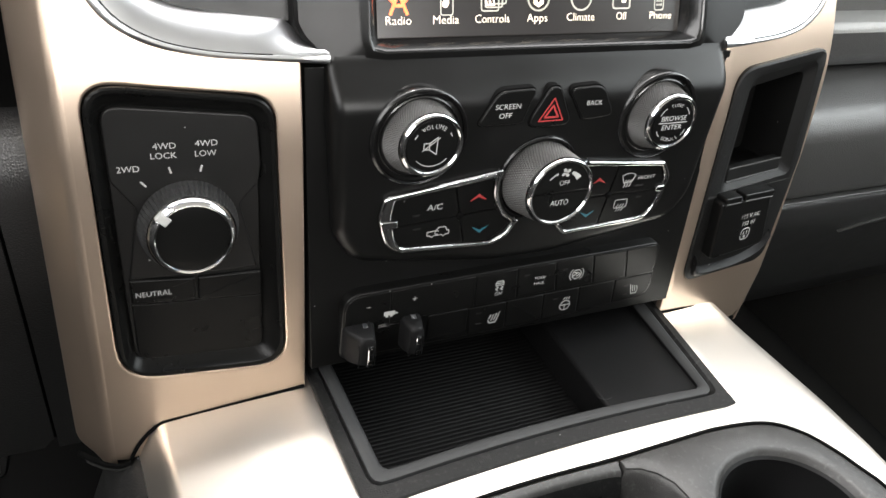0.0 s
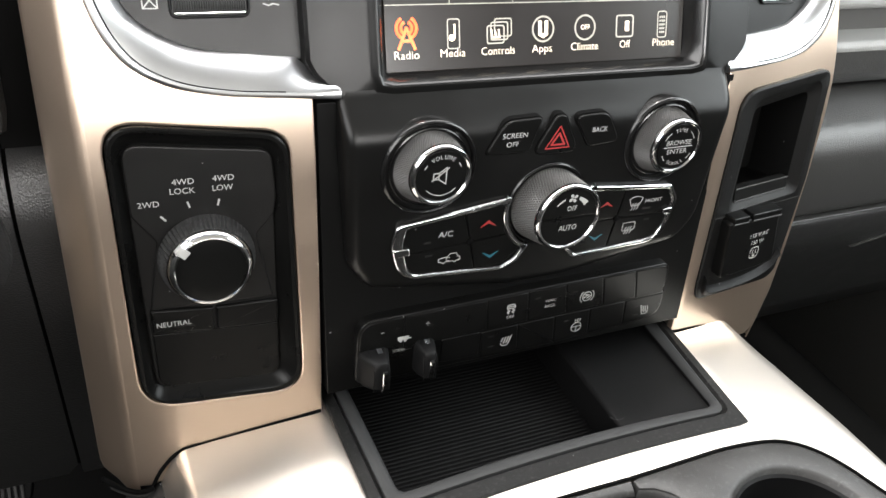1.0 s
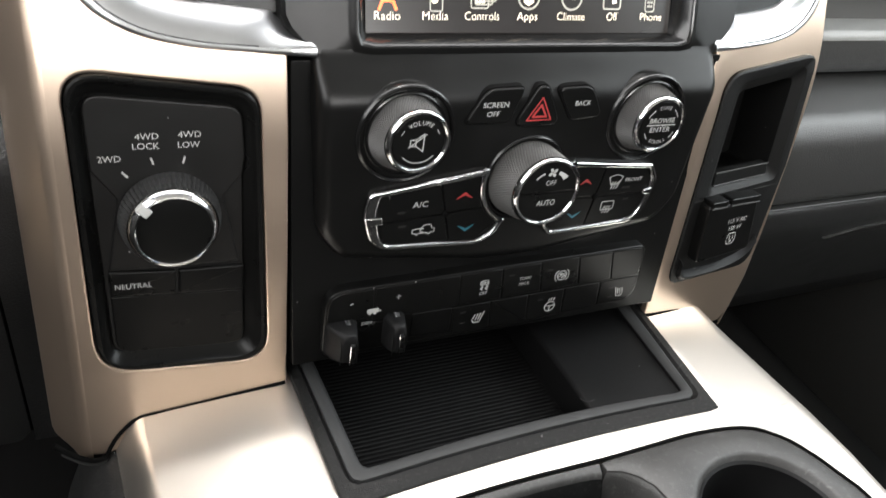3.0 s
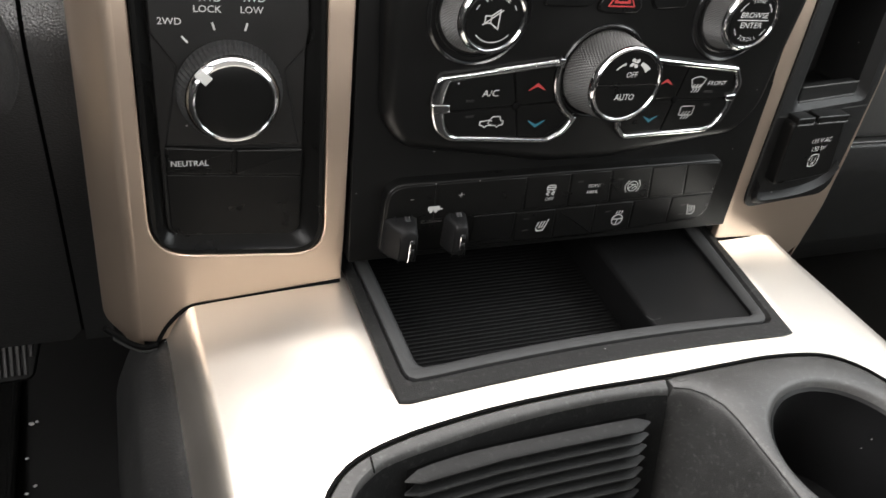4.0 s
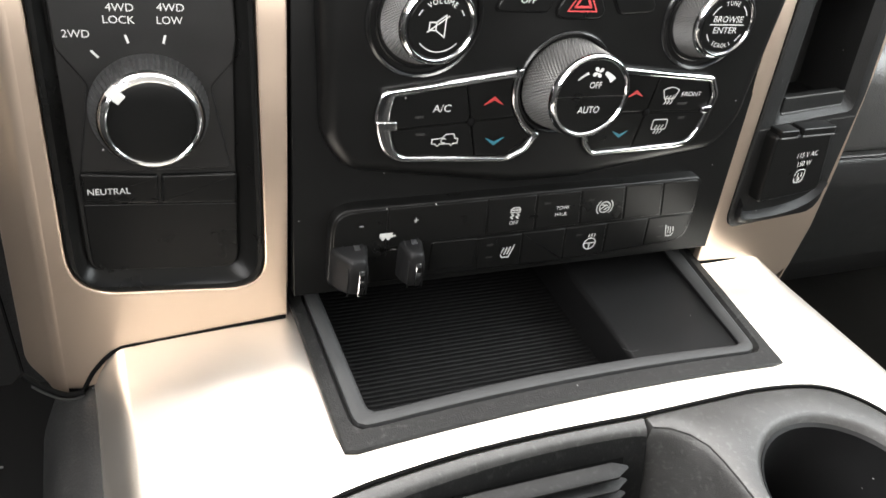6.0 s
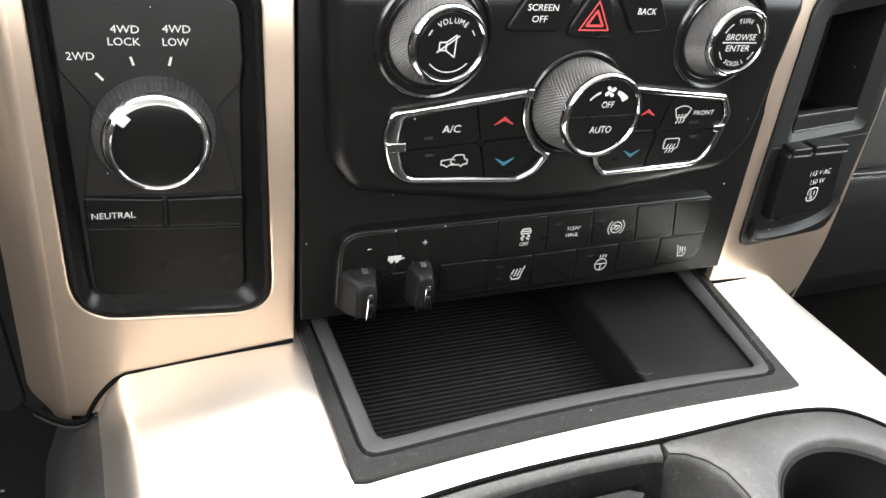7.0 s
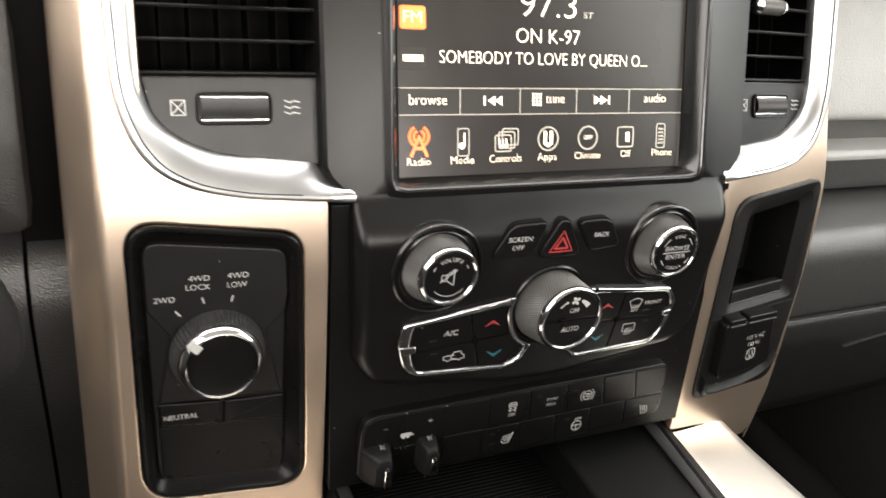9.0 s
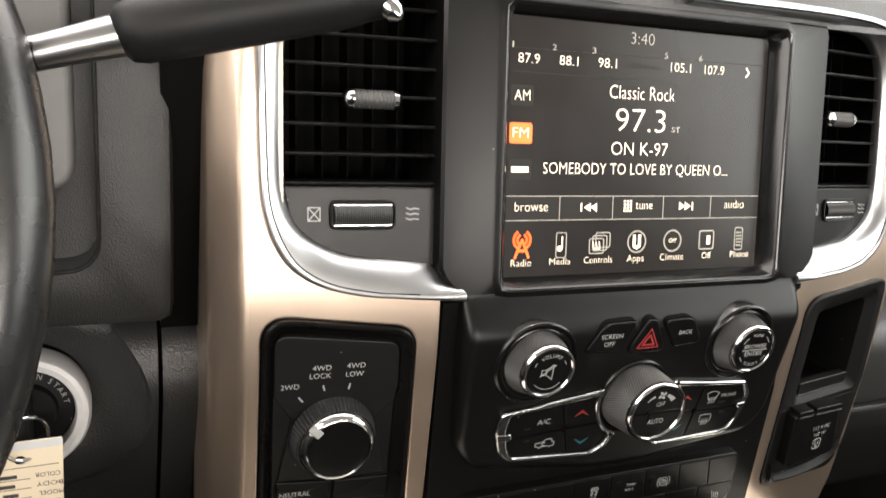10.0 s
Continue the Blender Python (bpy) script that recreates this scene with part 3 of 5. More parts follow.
def swept_band(a0, a1, r, w0, w1, n=8):
    """A printed arc that widens along its way."""
    at = [radians(a0 + (a1 - a0) * i / n) for i in range(n + 1)]
    half = [(w0 + (w1 - w0) * i / n) / 2 for i in range(n + 1)]
    return [(HEAT[0] + (r + h) * math.cos(a), HEAT[1] + 0.6 + (r + h) * math.sin(a)) for a, h in zip(at, half)] + \
           [(HEAT[0] + (r - h) * math.cos(a), HEAT[1] + 0.6 + (r - h) * math.sin(a)) for a, h in list(zip(at, half))[::-1]]


part("fan_icon", solid([petal(a) for a in (20, 110, 200, 290)] + [swept_band(140, 112, 10.2, 0.5, 1.0), swept_band(68, 38, 10.2, 1.4, 2.8)], K, 20.05), WHITE, k)

# ---------------------------------------------------------------- push buttons above the fan knob


def push_button(name, pts, radii, label):
    b = thing(name, F(pts[0][0], pts[0][1]), label, "button")
    part("joint", plate(inset(rounded(pts, radii), -0.7), -7, 0.2, F, 0.15, 1), GAP, b, "dark recessed joint")
    part("button_cap", plate(rounded(pts, radii), -5, 1.5, F, 0.7, 3), PIANO, b, "satin black button cap")
    return b


b = push_button("screen_off_button", [(-30.5, -46.8), (-11.5, -46.2), (-16.5, -62.8), (-39.5, -62.8)], [8, 2, 3, 2], "black screen off button on the dashboard")
part("lettering", words("SCREEN", 2.45, (-25.3, -54.0), F, 1.65, span=12.8), WHITE, b)
part("lettering", words("OFF", 2.45, (-26.0, -58.3), F, 1.65, span=6.4), WHITE, b)
b = push_button("hazard_button", [(-4.4, -46), (0.6, -46), (11, -65.2), (-14.5, -65.2)], [3.2, 3.2, 4, 4], "black hazard light button with red triangle")
part("red_triangle", stroke([[(-1.6, -51.2), (4.9, -62.2), (-8.1, -62.2), (-1.6, -51.2)]], 0.55, F, 1.65), REDINK, b, "red warning triangle outline")
part("inner_triangle", stroke([[(-1.6, -54.8), (2.0, -60.5), (-5.2, -60.5), (-1.6, -54.8)]], 0.9, F, 1.65), REDINK, b, "small red triangle outline")
b = push_button("back_button", [(5.8, -47.2), (24.5, -46.4), (34, -62), (16.5, -63.3)], [3, 8, 3, 4], "black back button on the dashboard")
part("lettering", words("BACK", 2.45, (21.0, -54.8), F, 1.65, span=8.6), WHITE, b)

# ---------------------------------------------------------------- climate panels


def chevron(x, y, w, up):
    """An arrow head, thick at its tip and thin at its ends."""
    h = 0.2 * w * up
    return [(x - w / 2, y - h), (x, y + h), (x + w / 2, y - h), (x + w / 2 - 0.7, y - h), (x, y + h - 1.7 * up), (x - w / 2 + 0.7, y - h)]


PANELS = {
    -1: ([(80.5, -93.2), (83.2, -104), (77.0, -123.6), (22, -127), (13.5, -122.5)], [5, 14, 14, 10, 5], (-67.5, 18.7), (-41.7, -107.6), (0.26, 0.07)),
    1: ([(74.5, -90.2), (80.3, -99), (76.2, -124.6), (19, -127), (14, -122)], [4, 7, 16, 6, 3], (-62.0, 20.0), (42.9, -106.6), (-0.15, -0.01)),
}


def climate_panel(side):
    p = thing("climate_panel", F(side * 50, -108), "black climate button panel framed in chrome", "control panel", "climate panels beside the fan knob")
    corners, radii, (a0, a1), (hx, hy), (lean_v, lean_h) = PANELS[side]
    arc = [(23.0 * math.cos(radians(a0 + (a1 - a0) * i / 12)), HEAT[1] + 23.0 * math.sin(radians(a0 + (a1 - a0) * i / 12))) for i in range(13)]
    loop = rounded(arc + corners, [0.6] + [0] * 11 + [0.6] + radii, 8)
    pts = turned([(x * side, y) for x, y in loop])
    narrow = lambda x: side * max(0.0, abs(x) - 68) * (0.30 if side < 0 else 0.08)
    grown = [(x - narrow(x), y) for x, y in inset(pts, 2.7)]
    part("chrome_frame", frame_plate(pts, grown, 0, 2.6, F, 1.3, 5, 0.4), CHROME, p, "bright chrome frame")
    inner = [(x - narrow(x), y) for x, y in inset(pts, 2.9)]
    part("backing", plate(inner, 0.0, 0.5, F, 0.1, 1), GAP, p, "dark backing behind the buttons")
    g = 0.35
    for sx in (1, -1):
        for sy in (1, -1):
            q = clip(clip(inner, hx + sx * g, hy, sx, sx * lean_v), hx, hy + sy * g, -sy * lean_h, sy)
            if len(q) > 2:
                part("button_cap", plate(q, 0.3, 1.5, F, 0.45, 2), PIANO, p, "satin black button cap")
    part("hub", lathe([(1.9, 1.2), (1.9, 1.8), (1.2, 2.2)], (hx, hy), F, 20), GAP, p)
    grip = [(73.8, -105.6), (82.4, -105.2), (81.2, -110.0), (73.2, -109.4)] if side < 0 else [(72.4, -104.6), (77.6, -103.8), (77.0, -107.6), (72.2, -107.4)]
    part("clip", plate(rounded(mirrored(grip, side), 0.8, 3), 1.0, 3.2, F, 0.7), CHROME, p, "bright chrome clip")
    return p


p = climate_panel(-1)
part("lettering", words("A/C", 3.1, (-55.2, -101.4), F, 1.65, span=7.6), WHITE, p)
truck = [(-57, -117.4), (-57, -115.2), (-51.5, -114.6), (-49.8, -112.6), (-45.4, -112.6), (-44.6, -115), (-43, -115.2), (-43, -117.6), (-45.2, -117.8), (-46.2, -119), (-47.4, -117.8), (-52.6, -117.8), (-53.8, -119), (-55, -117.8), (-57, -117.4)]
truck = [(-52.0 + (x + 50) * 0.8, -115.2 + (y + 115.8) * 0.82) for x, y in truck]
part("truck_icon", stroke([truck, arc_path(-52.6, -115.4, 1.0, 40, 300, 8)], 0.42, F, 1.65), WHITE, p)
part("warm_arrow", solid([chevron(-32.9, -98.6, 8.8, 1)], F, 1.65), REDINK, p, "red upward arrow")
part("cool_arrow", solid([chevron(-29.7, -117.0, 8.9, -1)], F, 1.65), BLUEINK, p, "blue downward arrow")
part("indicator", solid([box(-66.0, -62.4, -105.3, -104.2), box(-64.8, -61.2, -112.7, -111.6)], F, 1.62), DIMMARK, p)
p = climate_panel(1)
part("warm_arrow", solid([chevron(35.0, -97.4, 7.8, 1)], F, 1.65), REDINK, p, "red upward arrow")
part("cool_arrow", solid([chevron(32.0, -116.8, 8.4, -1)], F, 1.65), BLUEINK, p, "blue downward arrow")
part("lettering", words("FRONT", 2.1, (64.9, -98.6), F, 1.65, span=10.8), WHITE, p)
heat = lambda x, y: [[(x + i * 1.7 - 0.5, y - 3.4), (x + i * 1.7 + 0.4, y - 2.2), (x + i * 1.7 - 0.4, y - 0.8), (x + i * 1.7 + 0.5, y + 0.6)] for i in (-1, 0, 1)]
wx = 53.3
part("windscreen_icon", stroke([[(wx - 4.2, -96.4), (wx - 2.2, -95.4), (wx, -95.0), (wx + 2.2, -95.4), (wx + 4.2, -96.4), (wx + 2.5, -100.4), (wx - 2.5, -100.4), (wx - 4.2, -96.4)]] + heat(wx, -99.6), 0.4, F, 1.65), WHITE, p)
part("rear_window_icon", stroke([rounded(box(48.4, 56.2, -115.2, -110.4), 0.8, 2) + [(48.4, -114.4)]] + heat(52.3, -113.8), 0.4, F, 1.65), WHITE, p)
part("indicator", solid([box(58.6, 63.8, -103.6, -102.4), box(61.5, 65.1, -110.6, -109.4)], F, 1.62), DIMMARK, p)

# ---------------------------------------------------------------- switch bank
bank = thing("switch_bank", F(0, -180), "row of black dashboard switches below the climate controls", "switch panel")
shape = rounded([(-96.6, -145.4), (90.2, -142.9), (92.6, -180.2), (20, -184.8), (-96.6, -184.2)], [11, 6, 10, 30, 5], 8)
part("frame", plate(shape, -10, 0.5, F, 1.1), PIANO, bank, "glossy black frame")
inner = inset(shape, 1.3)
edges = [-98, -71.8, -25.6, -1.2, 22.6, 46.6, 68.6, 96]
slant = [0.05, 0.05, 0.09, 0.12, 0.18, 0.2, 0.22, 0.0]
for (x0, k0), (x1, k1) in zip(zip(edges, slant), zip(edges[1:], slant[1:])):
    q = clip(clip(inner, x0 + 0.3, -154, 1, k0), x1 - 0.3, -154, -1, -k1)
    low_edge = (0, -164.3, -0.02, 1) if x0 < 68 else (0, -163.4, 0, 1)
    part("button_cap", plate(clip(q, *low_edge), -1, 0.9, F, 0.6, 3), PIANO, bank, "satin black switch cap")
edges = [-27.2, -4.6, 18.4, 41.4, 65.2, 96]
for x0, x1 in zip(edges, edges[1:]):
    q = clip(clip(clip(inner, x0 + 0.3, -174, 1, 0.1), x1 - 0.3, -174, -1, -0.12), 0, -165.6, 0.02, -1)
    part("button_cap", plate(q, -1, 0.9, F, 0.6, 3), PIANO, bank, "satin black switch cap")
P1 = 1.05
part("lettering", words("OFF", 2.0, (-11.6, -159.2), F, P1, 0.95), WHITE, bank)
car = [(-14.0, -153.6), (-14.2, -152.4), (-13.4, -151.2), (-10.2, -151.2), (-9.4, -152.4), (-9.6, -153.6), (-14.0, -153.6)]
part("skid_icon", stroke([car, [(-13.6, -152.4), (-10.0, -152.4)]], 0.5, F, P1), WHITE, bank)
part("skid_icon", stroke([[(x, -154.4), (x + 1.0, -155.2), (x - 0.4, -156.0), (x + 0.8, -156.9)] for x in (-13.4, -10.6)], 0.6, F, P1), WHITE, bank)
part("lettering", words("TOW/", 1.9, (12.6, -153.4), F, P1, 0.95), WHITE, bank)
part("lettering", words("HAUL", 1.9, (12.6, -156.8), F, P1, 0.95), WHITE, bank)
part("brake_icon", stroke([arc_path(36, -155.2, 2.9, 0, 360, 24), arc_path(36, -155.2, 4.4, -50, 50, 8), arc_path(36, -155.2, 4.4, 130, 230, 8)], 0.5, F, P1), WHITE, bank)
part("brake_icon", stroke([[(33.8, -156.2), (36.6, -154.2)], [(34.4, -154.0), (37.4, -154.4)], [(36.0, -156.6), (38.0, -155.2)]], 0.5, F, P1), WHITE, bank)
seat = lambda x, y, s: [[(x - 3.6 * s, y - 1.2), (x - 2.4 * s, y - 3), (x + 1.6 * s, y - 3), (x + 4 * s, y + 3.6)], [(x - 3.2 * s, y - 0.2), (x - 2.2 * s, y + 2.2)], [(x - 1.4 * s, y - 1.4), (x - 0.2 * s, y + 2.4)], [(x + 0.4 * s, y - 1.4), (x + 1.8 * s, y + 2.6)]]
part("seat_icon", stroke(seat(-12, -175, 0.85), 0.55, F, P1), WHITE, bank)
part("seat_icon", stroke(seat(79.5, -173.2, -0.78), 0.55, F, P1), WHITE, bank)
part("wheel_icon", stroke([arc_path(33, -175.6, 3.2, 0, 360, 24), [(30, -175.2), (36, -175.2)], [(33, -175.4), (33, -178.6)], [(31.6, -171.6), (31.8, -170.2)], [(33, -171.4), (33.4, -170)], [(34.6, -171.6), (35, -170.2)]], 0.5, F, P1), WHITE, bank)
for x, y in ((2.5, -150.9), (25.9, -151.1), (-23.0, -170.7), (-22.3, -177.6), (71.8, -170.4), (72.5, -176.6), (24.3, -170.5)):
    part("indicator", solid([box(x, x + 3.2, y, y + 1)], F, P1 - 0.05), DIMMARK, bank)

brake = thing("trailer_brake_control", F(-70, -180), "black trailer brake lever pair with chrome ends", "control")
part("recess", plate(rounded(box(-95.6, -35, -180.6, -165.6), 3), -1, 0.2, F, 0.3, 2), GAP, brake, "dark lever slot")
part("cover", plate(rounded(box(-50.5, -28, -181, -165.6), 1.5), -1, 0.9, F, 0.6), PIANO, brake, "satin black cover")
part("lettering", words("-", 4, (-83.6, -153.2), F, P1, 1.6), WHITE, brake)
part("lettering", words("+", 4, (-59.5, -153.2), F, P1, 1.0), WHITE, brake)
part("trailer_icon", solid([box(-75.2, -69.4, -160.6, -158.2), box(-69.6, -68.0, -160.2, -159.5), circle(-73.6, -161.0, 0.8, 10), circle(-71.2, -161.0, 0.8, 10)], F, P1), WHITE, brake)
part("wedge_mark", solid([[(-77.4, -165.6), (-66.6, -167.1), (-66.6, -167.5), (-77.4, -168.0)]], F, 0.5), WHITE, brake)


def lever(x0, x1, tip0, tip1, reach):
    loops = [[F(x, z, d) for x, z in rounded(box(a, b, -182.4 + lift + g, -163.0 + lift - g), 3, 5)] for a, b, d, lift, g in
             ((x0, x1, -4, 0, 0), (x0, x1, 1, 0, 0), (x0 * 0.7 + tip0 * 0.3, x1 * 0.5 + tip1 * 0.5, reach * 0.5, 0.4, 0.2), (tip0, tip1, reach - 1, 0.9, 0.8), (tip0 + 0.7, tip1 - 0.5, reach + 0.3, 1.0, 1.6), (tip0 + 2.0, tip1 - 1.4, reach + 0.9, 1.0, 3.0))]
    part("lever", loft(bmesh.new(), loops, True, True, True), RUBBER, brake, "black lever")
    x = tip1 - 2.6
    run = smooth_curve([(1.5, -162.0), (reach * 0.55, -163.6), (reach - 0.8, -166.2), (reach + 0.9, -169.4), (reach + 1.2, -174), (reach + 0.9, -180.4)], 16)
    strip = lambda x0, x1, out: [[F(q, z, d + e) for d, z in run] for q, e in ((x0, -1.2), (x0, out - 0.3), (x0 + 0.3, out), (x1 - 0.3, out), (x1, out - 0.3), (x1, -1.2))]
    part("chrome_tip", loft(bmesh.new(), strip(x - 1.3, x + 1.3, 0.55), False), CHROME, brake, "chrome strip over the lever tip")
    for d, z in ((reach + 1.9, -170.8), (reach + 1.75, -177.6)):
        part("strip_mark", plate(box(x - 1.0, x + 1.0, z - 1.5, z + 1.5), d - 0.8, d, F, 0.2, 1), PIANO, brake, "dark inset in the strip")
    for q in (tip0 + 0.3, tip1 - 0.1):
        part("edge", loft(bmesh.new(), [[F(u, z, d - 0.4) for d, z in run] for u in (q - 0.35, q + 0.35)], False), BINBLACK, brake)


lever(-96, -80, -91.5, -83.0, 12)
lever(-66, -55, -64.5, -57.5, 11)

# ---------------------------------------------------------------- wings, surrounds, vents
for side in (-1, 1):
    w = thing("trim_wing", wing(side * 160, 0), "champagne satin painted dashboard trim wing", "dash trim", "champagne trim wings")
    if side < 0:
        body = [(186, 182), (172, 171), (142, 165), (114.6, 163), (112.4, 20), (112.4, -28), (182, -28), (192, -31), (198, -32.5), (205, -31), (205, 195), (190, 195)]
        opening = rounded([(197.7, 154.0), (125.7, 145.7), (121.5, 11.3), (196.1, 15.3)], [12, 12, 14, 19], 6)
        edge = lambda b: 205.0
    else:
        body = [(186, 182), (172, 171), (142, 165), (110.6, 163), (110.4, -2), (110.4, -30), (188, -30), (196, -24), (203, 2), (205.5, 40), (206, 90), (203, 150), (199, 195), (188, 195)]
        opening = rounded([(197, 153.6), (122.2, 146.2), (122.9, 15), (199, 13.4), (203.4, 84)], [10, 14, 10, 12, 20], 6)
        edge = lambda b: float(np.interp(b, (-42, -24, 2, 40, 90, 150, 200, 320), (190, 196, 203, 205.5, 206, 203, 198.5, 196)))
    centre = (158, 80)
    o2, i2 = star(body, centre, 260), star(opening, centre, 260)
    loops = [[wing(side * x, y, -4) for x, y in o2], [wing(side * x, y, -0.7) for x, y in o2], [wing(side * x, y, -0.2) for x, y in inset(o2, 0.2)]]
    o3, i3 = inset(o2, 0.7), inset(i2, -1.0)
    for f in [0.0, 0.01] + [i / 14 for i in range(1, 14)] + [0.985, 1.0]:
        loops.append([wing(side * (p[0] + (q[0] - p[0]) * f), p[1] + (q[1] - p[1]) * f, 0) for p, q in zip(o3, i3)])
    loops += [[wing(side * x, y, -0.4) for x, y in inset(i2, -0.3)], [wing(side * x, y, -1.2) for x, y in i2], [wing(side * x, y, -16) for x, y in i2]]
    part("face", loft(bmesh.new(), loops), CHAMPAGNE, w)
    rows = [(y, False) for y in (-34, -33, -31, -28, -24, -12, 0, 20, 40, 65, 90, 115, 122, 130, 138, 146, 154, 162, 170, 178, 193)] + [(y, True) for y in (193, 200, 230, 260, 290, 310)]
    loops = []
    for y, wide in rows:
        cut, e = (0.0 if y > -24 else (y + 24) ** 2 * 0.05) if side < 0 else max(0.0, -y - 16) * 0.55, edge(y)
        prof = [(188 if wide else e - 2.6, -0.05), (188.2 if wide else e - 2.3, 0.03), (e - 0.9, 0.03), (e, -0.1), (e + 1.2, -0.6), (e + 2.4, -1.6), (e + 5.6 - cut * 0.3, -5.4), (e + 9.2 - cut * 0.7, -9.6), (e + 12.6 - cut, -14), (e + 13.6 - cut, -16.5), (e + 14 - cut, -22), (e + 14 - cut, -60)] if side < 0 else [(188 if wide else e - 2.6, -0.05), (188.2 if wide else e - 2.3, 0.03), (e - 0.9, 0.03), (e, -0.3), (e + 0.8, -1.2), (e + 1.6, -3), (e + 2.2, -8), (e + 2.4, -20), (e + 2.4, -60)]
        loops.append([wing(side * x, y, d) for x, d in prof])
    part("rounded_edge", loft(bmesh.new(), loops, False), CHAMPAGNE, w)

    reach = (lambda x: x) if side > 0 else (lambda x: x if x > -100 else -100 + (x + 100) * 0.93)
    inner = [(-20, 108), (-80, 107.5), (-118, 107), (-160, 104), (-178, 96), (-186, 78), (-187.2, 50), (-187.2, 20), (-186, 6), (-182.2, -3.2), (-174.4, -10.8), (-162, -17), (-150, -19.4), (-137, -21), (-120, -22.8)]
    outer = [(-20, 114), (-80, 113.6), (-118, 113.2), (-168, 112), (-191, 103), (-199, 80), (-199.4, 50), (-199.2, 30), (-198.2, 8.4), (-195, -6), (-190.3, -16.5), (-183, -25), (-170.4, -31.9), (-153, -36), (-135, -37.9), (-118, -39.3), (-104.2, -40.4)]
    ins, outs = smooth_curve(inner, 80) + [(-120 + 16 * k / 10, -22.8 - 13.2 * k / 10) for k in range(1, 11)], smooth_curve(outer, 90)
    ins, outs = [(reach(x), y) for x, y in ins], [(reach(x), y) for x, y in outs]
    s = thing("vent_surround", UB(side * 180, -20), "brushed silver surround curving round a dashboard vent", "dash trim", "silver vent surrounds")
    rims = []
    for p, q in zip(ins, outs):
        gap = math.hypot(q[0] - p[0], q[1] - p[1])
        rims.append((q[0] + (p[0] - q[0]) * min(0.9, 4.2 / gap), q[1] + (p[1] - q[1]) * min(0.9, 4.2 / gap)))
    loops = []
    for f, d in ((0.0, -3), (0.0, 2.0), (0.06, 3.0), (0.22, 5.0), (0.5, 7.6), (0.78, 9.4), (1.0, 10.2), (1.0, 9.0)):
        loop = []
        for p, q in zip(ins, rims):
            narrow = min(1.0, math.hypot(q[0] - p[0], q[1] - p[1]) / 13.0) if p[0] > -130 else 1.0
            loop.append(UB(side * (p[0] + (q[0] - p[0]) * f), p[1] + (q[1] - p[1]) * f, d if d < 0 else 10.2 - (10.2 - d) * narrow))
        loops.append(loop)
    part("band", loft(bmesh.new(), loops, False), SILVER, s)
    loops = []
    for f, d in ((0.02, 9.0), (0.04, 10.8), (0.14, 11.3), (0.5, 11.5), (0.84, 11.0), (0.97, 10.2), (1.0, 9.2), (1.0, 3)):
        loops.append([UB(side * (p[0] + (q[0] - p[0]) * f), p[1] + (q[1] - p[1]) * f, d) for p, q in zip(rims, outs)])
    bm = loft(bmesh.new(), loops, False)
    loft(bm, [[UB(side * (rims[-1][0] + (outs[-1][0] - rims[-1][0]) * f), rims[-1][1] + (outs[-1][1] - rims[-1][1]) * f, d) for f, d in ((0.0, 2), (1.0, 2))],
              [UB(side * (rims[-1][0] + (outs[-1][0] - rims[-1][0]) * f), rims[-1][1] + (outs[-1][1] - rims[-1][1]) * f, d) for f, d in ((0.04, 10.8), (0.97, 10.2))]], False)
    part("lip", bm, SILVER, s, "thin raised silver lip")
    part("groove", sweep([UB(side * x, y, 10.1) for x, y in rims[:-6]], 0.0004, 8), GAP, s, "fine dark groove inside the lip")

    v = thing("air_vent", UB(side * 150, 0), "black dashboard air vent with horizontal slats", "air vent", "dashboard air vents")
    lower = rounded([(-116, 13), (-116, -24), (-150, -24), (-170, -19), (-183, -6), (-187, 13)], [1, 1, 20, 20, 20, 1], 5)
    part("lower_panel", plate(mirrored(lower, side), -10, 0.0, UB, 0.6), BLACK, v)
    part("cavity", loft(bmesh.new(), [[UB(side * x, y, d) for x, y in box(-187.5, -116.5, 12, 108)] for d in (1, -46)], True, False, True), GAP, v, "dark vent cavity")
    for i in range(8):
        y = 13.4 + 13.1 * i
        sl = bmesh.new()
        loops = [[UB(side * x, y + dy, d) for x in [-187 + 70.5 * j / 10 for j in range(11)]] for dy, d in ((0.0, -0.6), (0.7, 0.0), (1.4, -0.4), (2.6, -14), (1.6, -14), (0.0, -0.6))]
        part("slat", loft(sl, loops, False), BINBLACK, v)
    for i in range(5):
        x = -176 + 12.2 * i
        part("vane", loft(bmesh.new(), [[UB(side * (x + dx), y, d) for dx, d in ((-0.4, -24), (0.4, -24), (0.4, -38), (-0.4, -38))] for y in (13, 107)]), GAP, v, "upright black vane")
    tx, ty, wx = (-148, 51.8, -151.3) if side > 0 else (-139.7, 53.6, -149.2)
    rings = []
    for i in range(24):
        f = i / 23
        r = 4.4 if i % 2 else 4.0
        rings.append([UB(side * (tx - 9.4 + 18.8 * f), ty + r * math.sin(radians(a)), 2.0 + r * 1.1 * math.cos(radians(a))) for a in range(0, 360, 24)])
    tb = part("thumb_tab", loft(bmesh.new(), rings, True, True, True), KNURL, v, "ribbed dark grey thumb tab")
    for e in (-1, 1):
        rings = [[UB(side * (tx + e * q), ty + r * math.sin(radians(a)), 2.0 + r * 1.1 * math.cos(radians(a))) for a in range(0, 360, 20)] for q, r in ((9.2, 4.7), (11.4, 4.4), (12.8, 3.2), (13.4, 1.4))]
        part("tab_end", loft(bmesh.new(), rings, True, True, True), CHROME, tb, "bright chrome end")
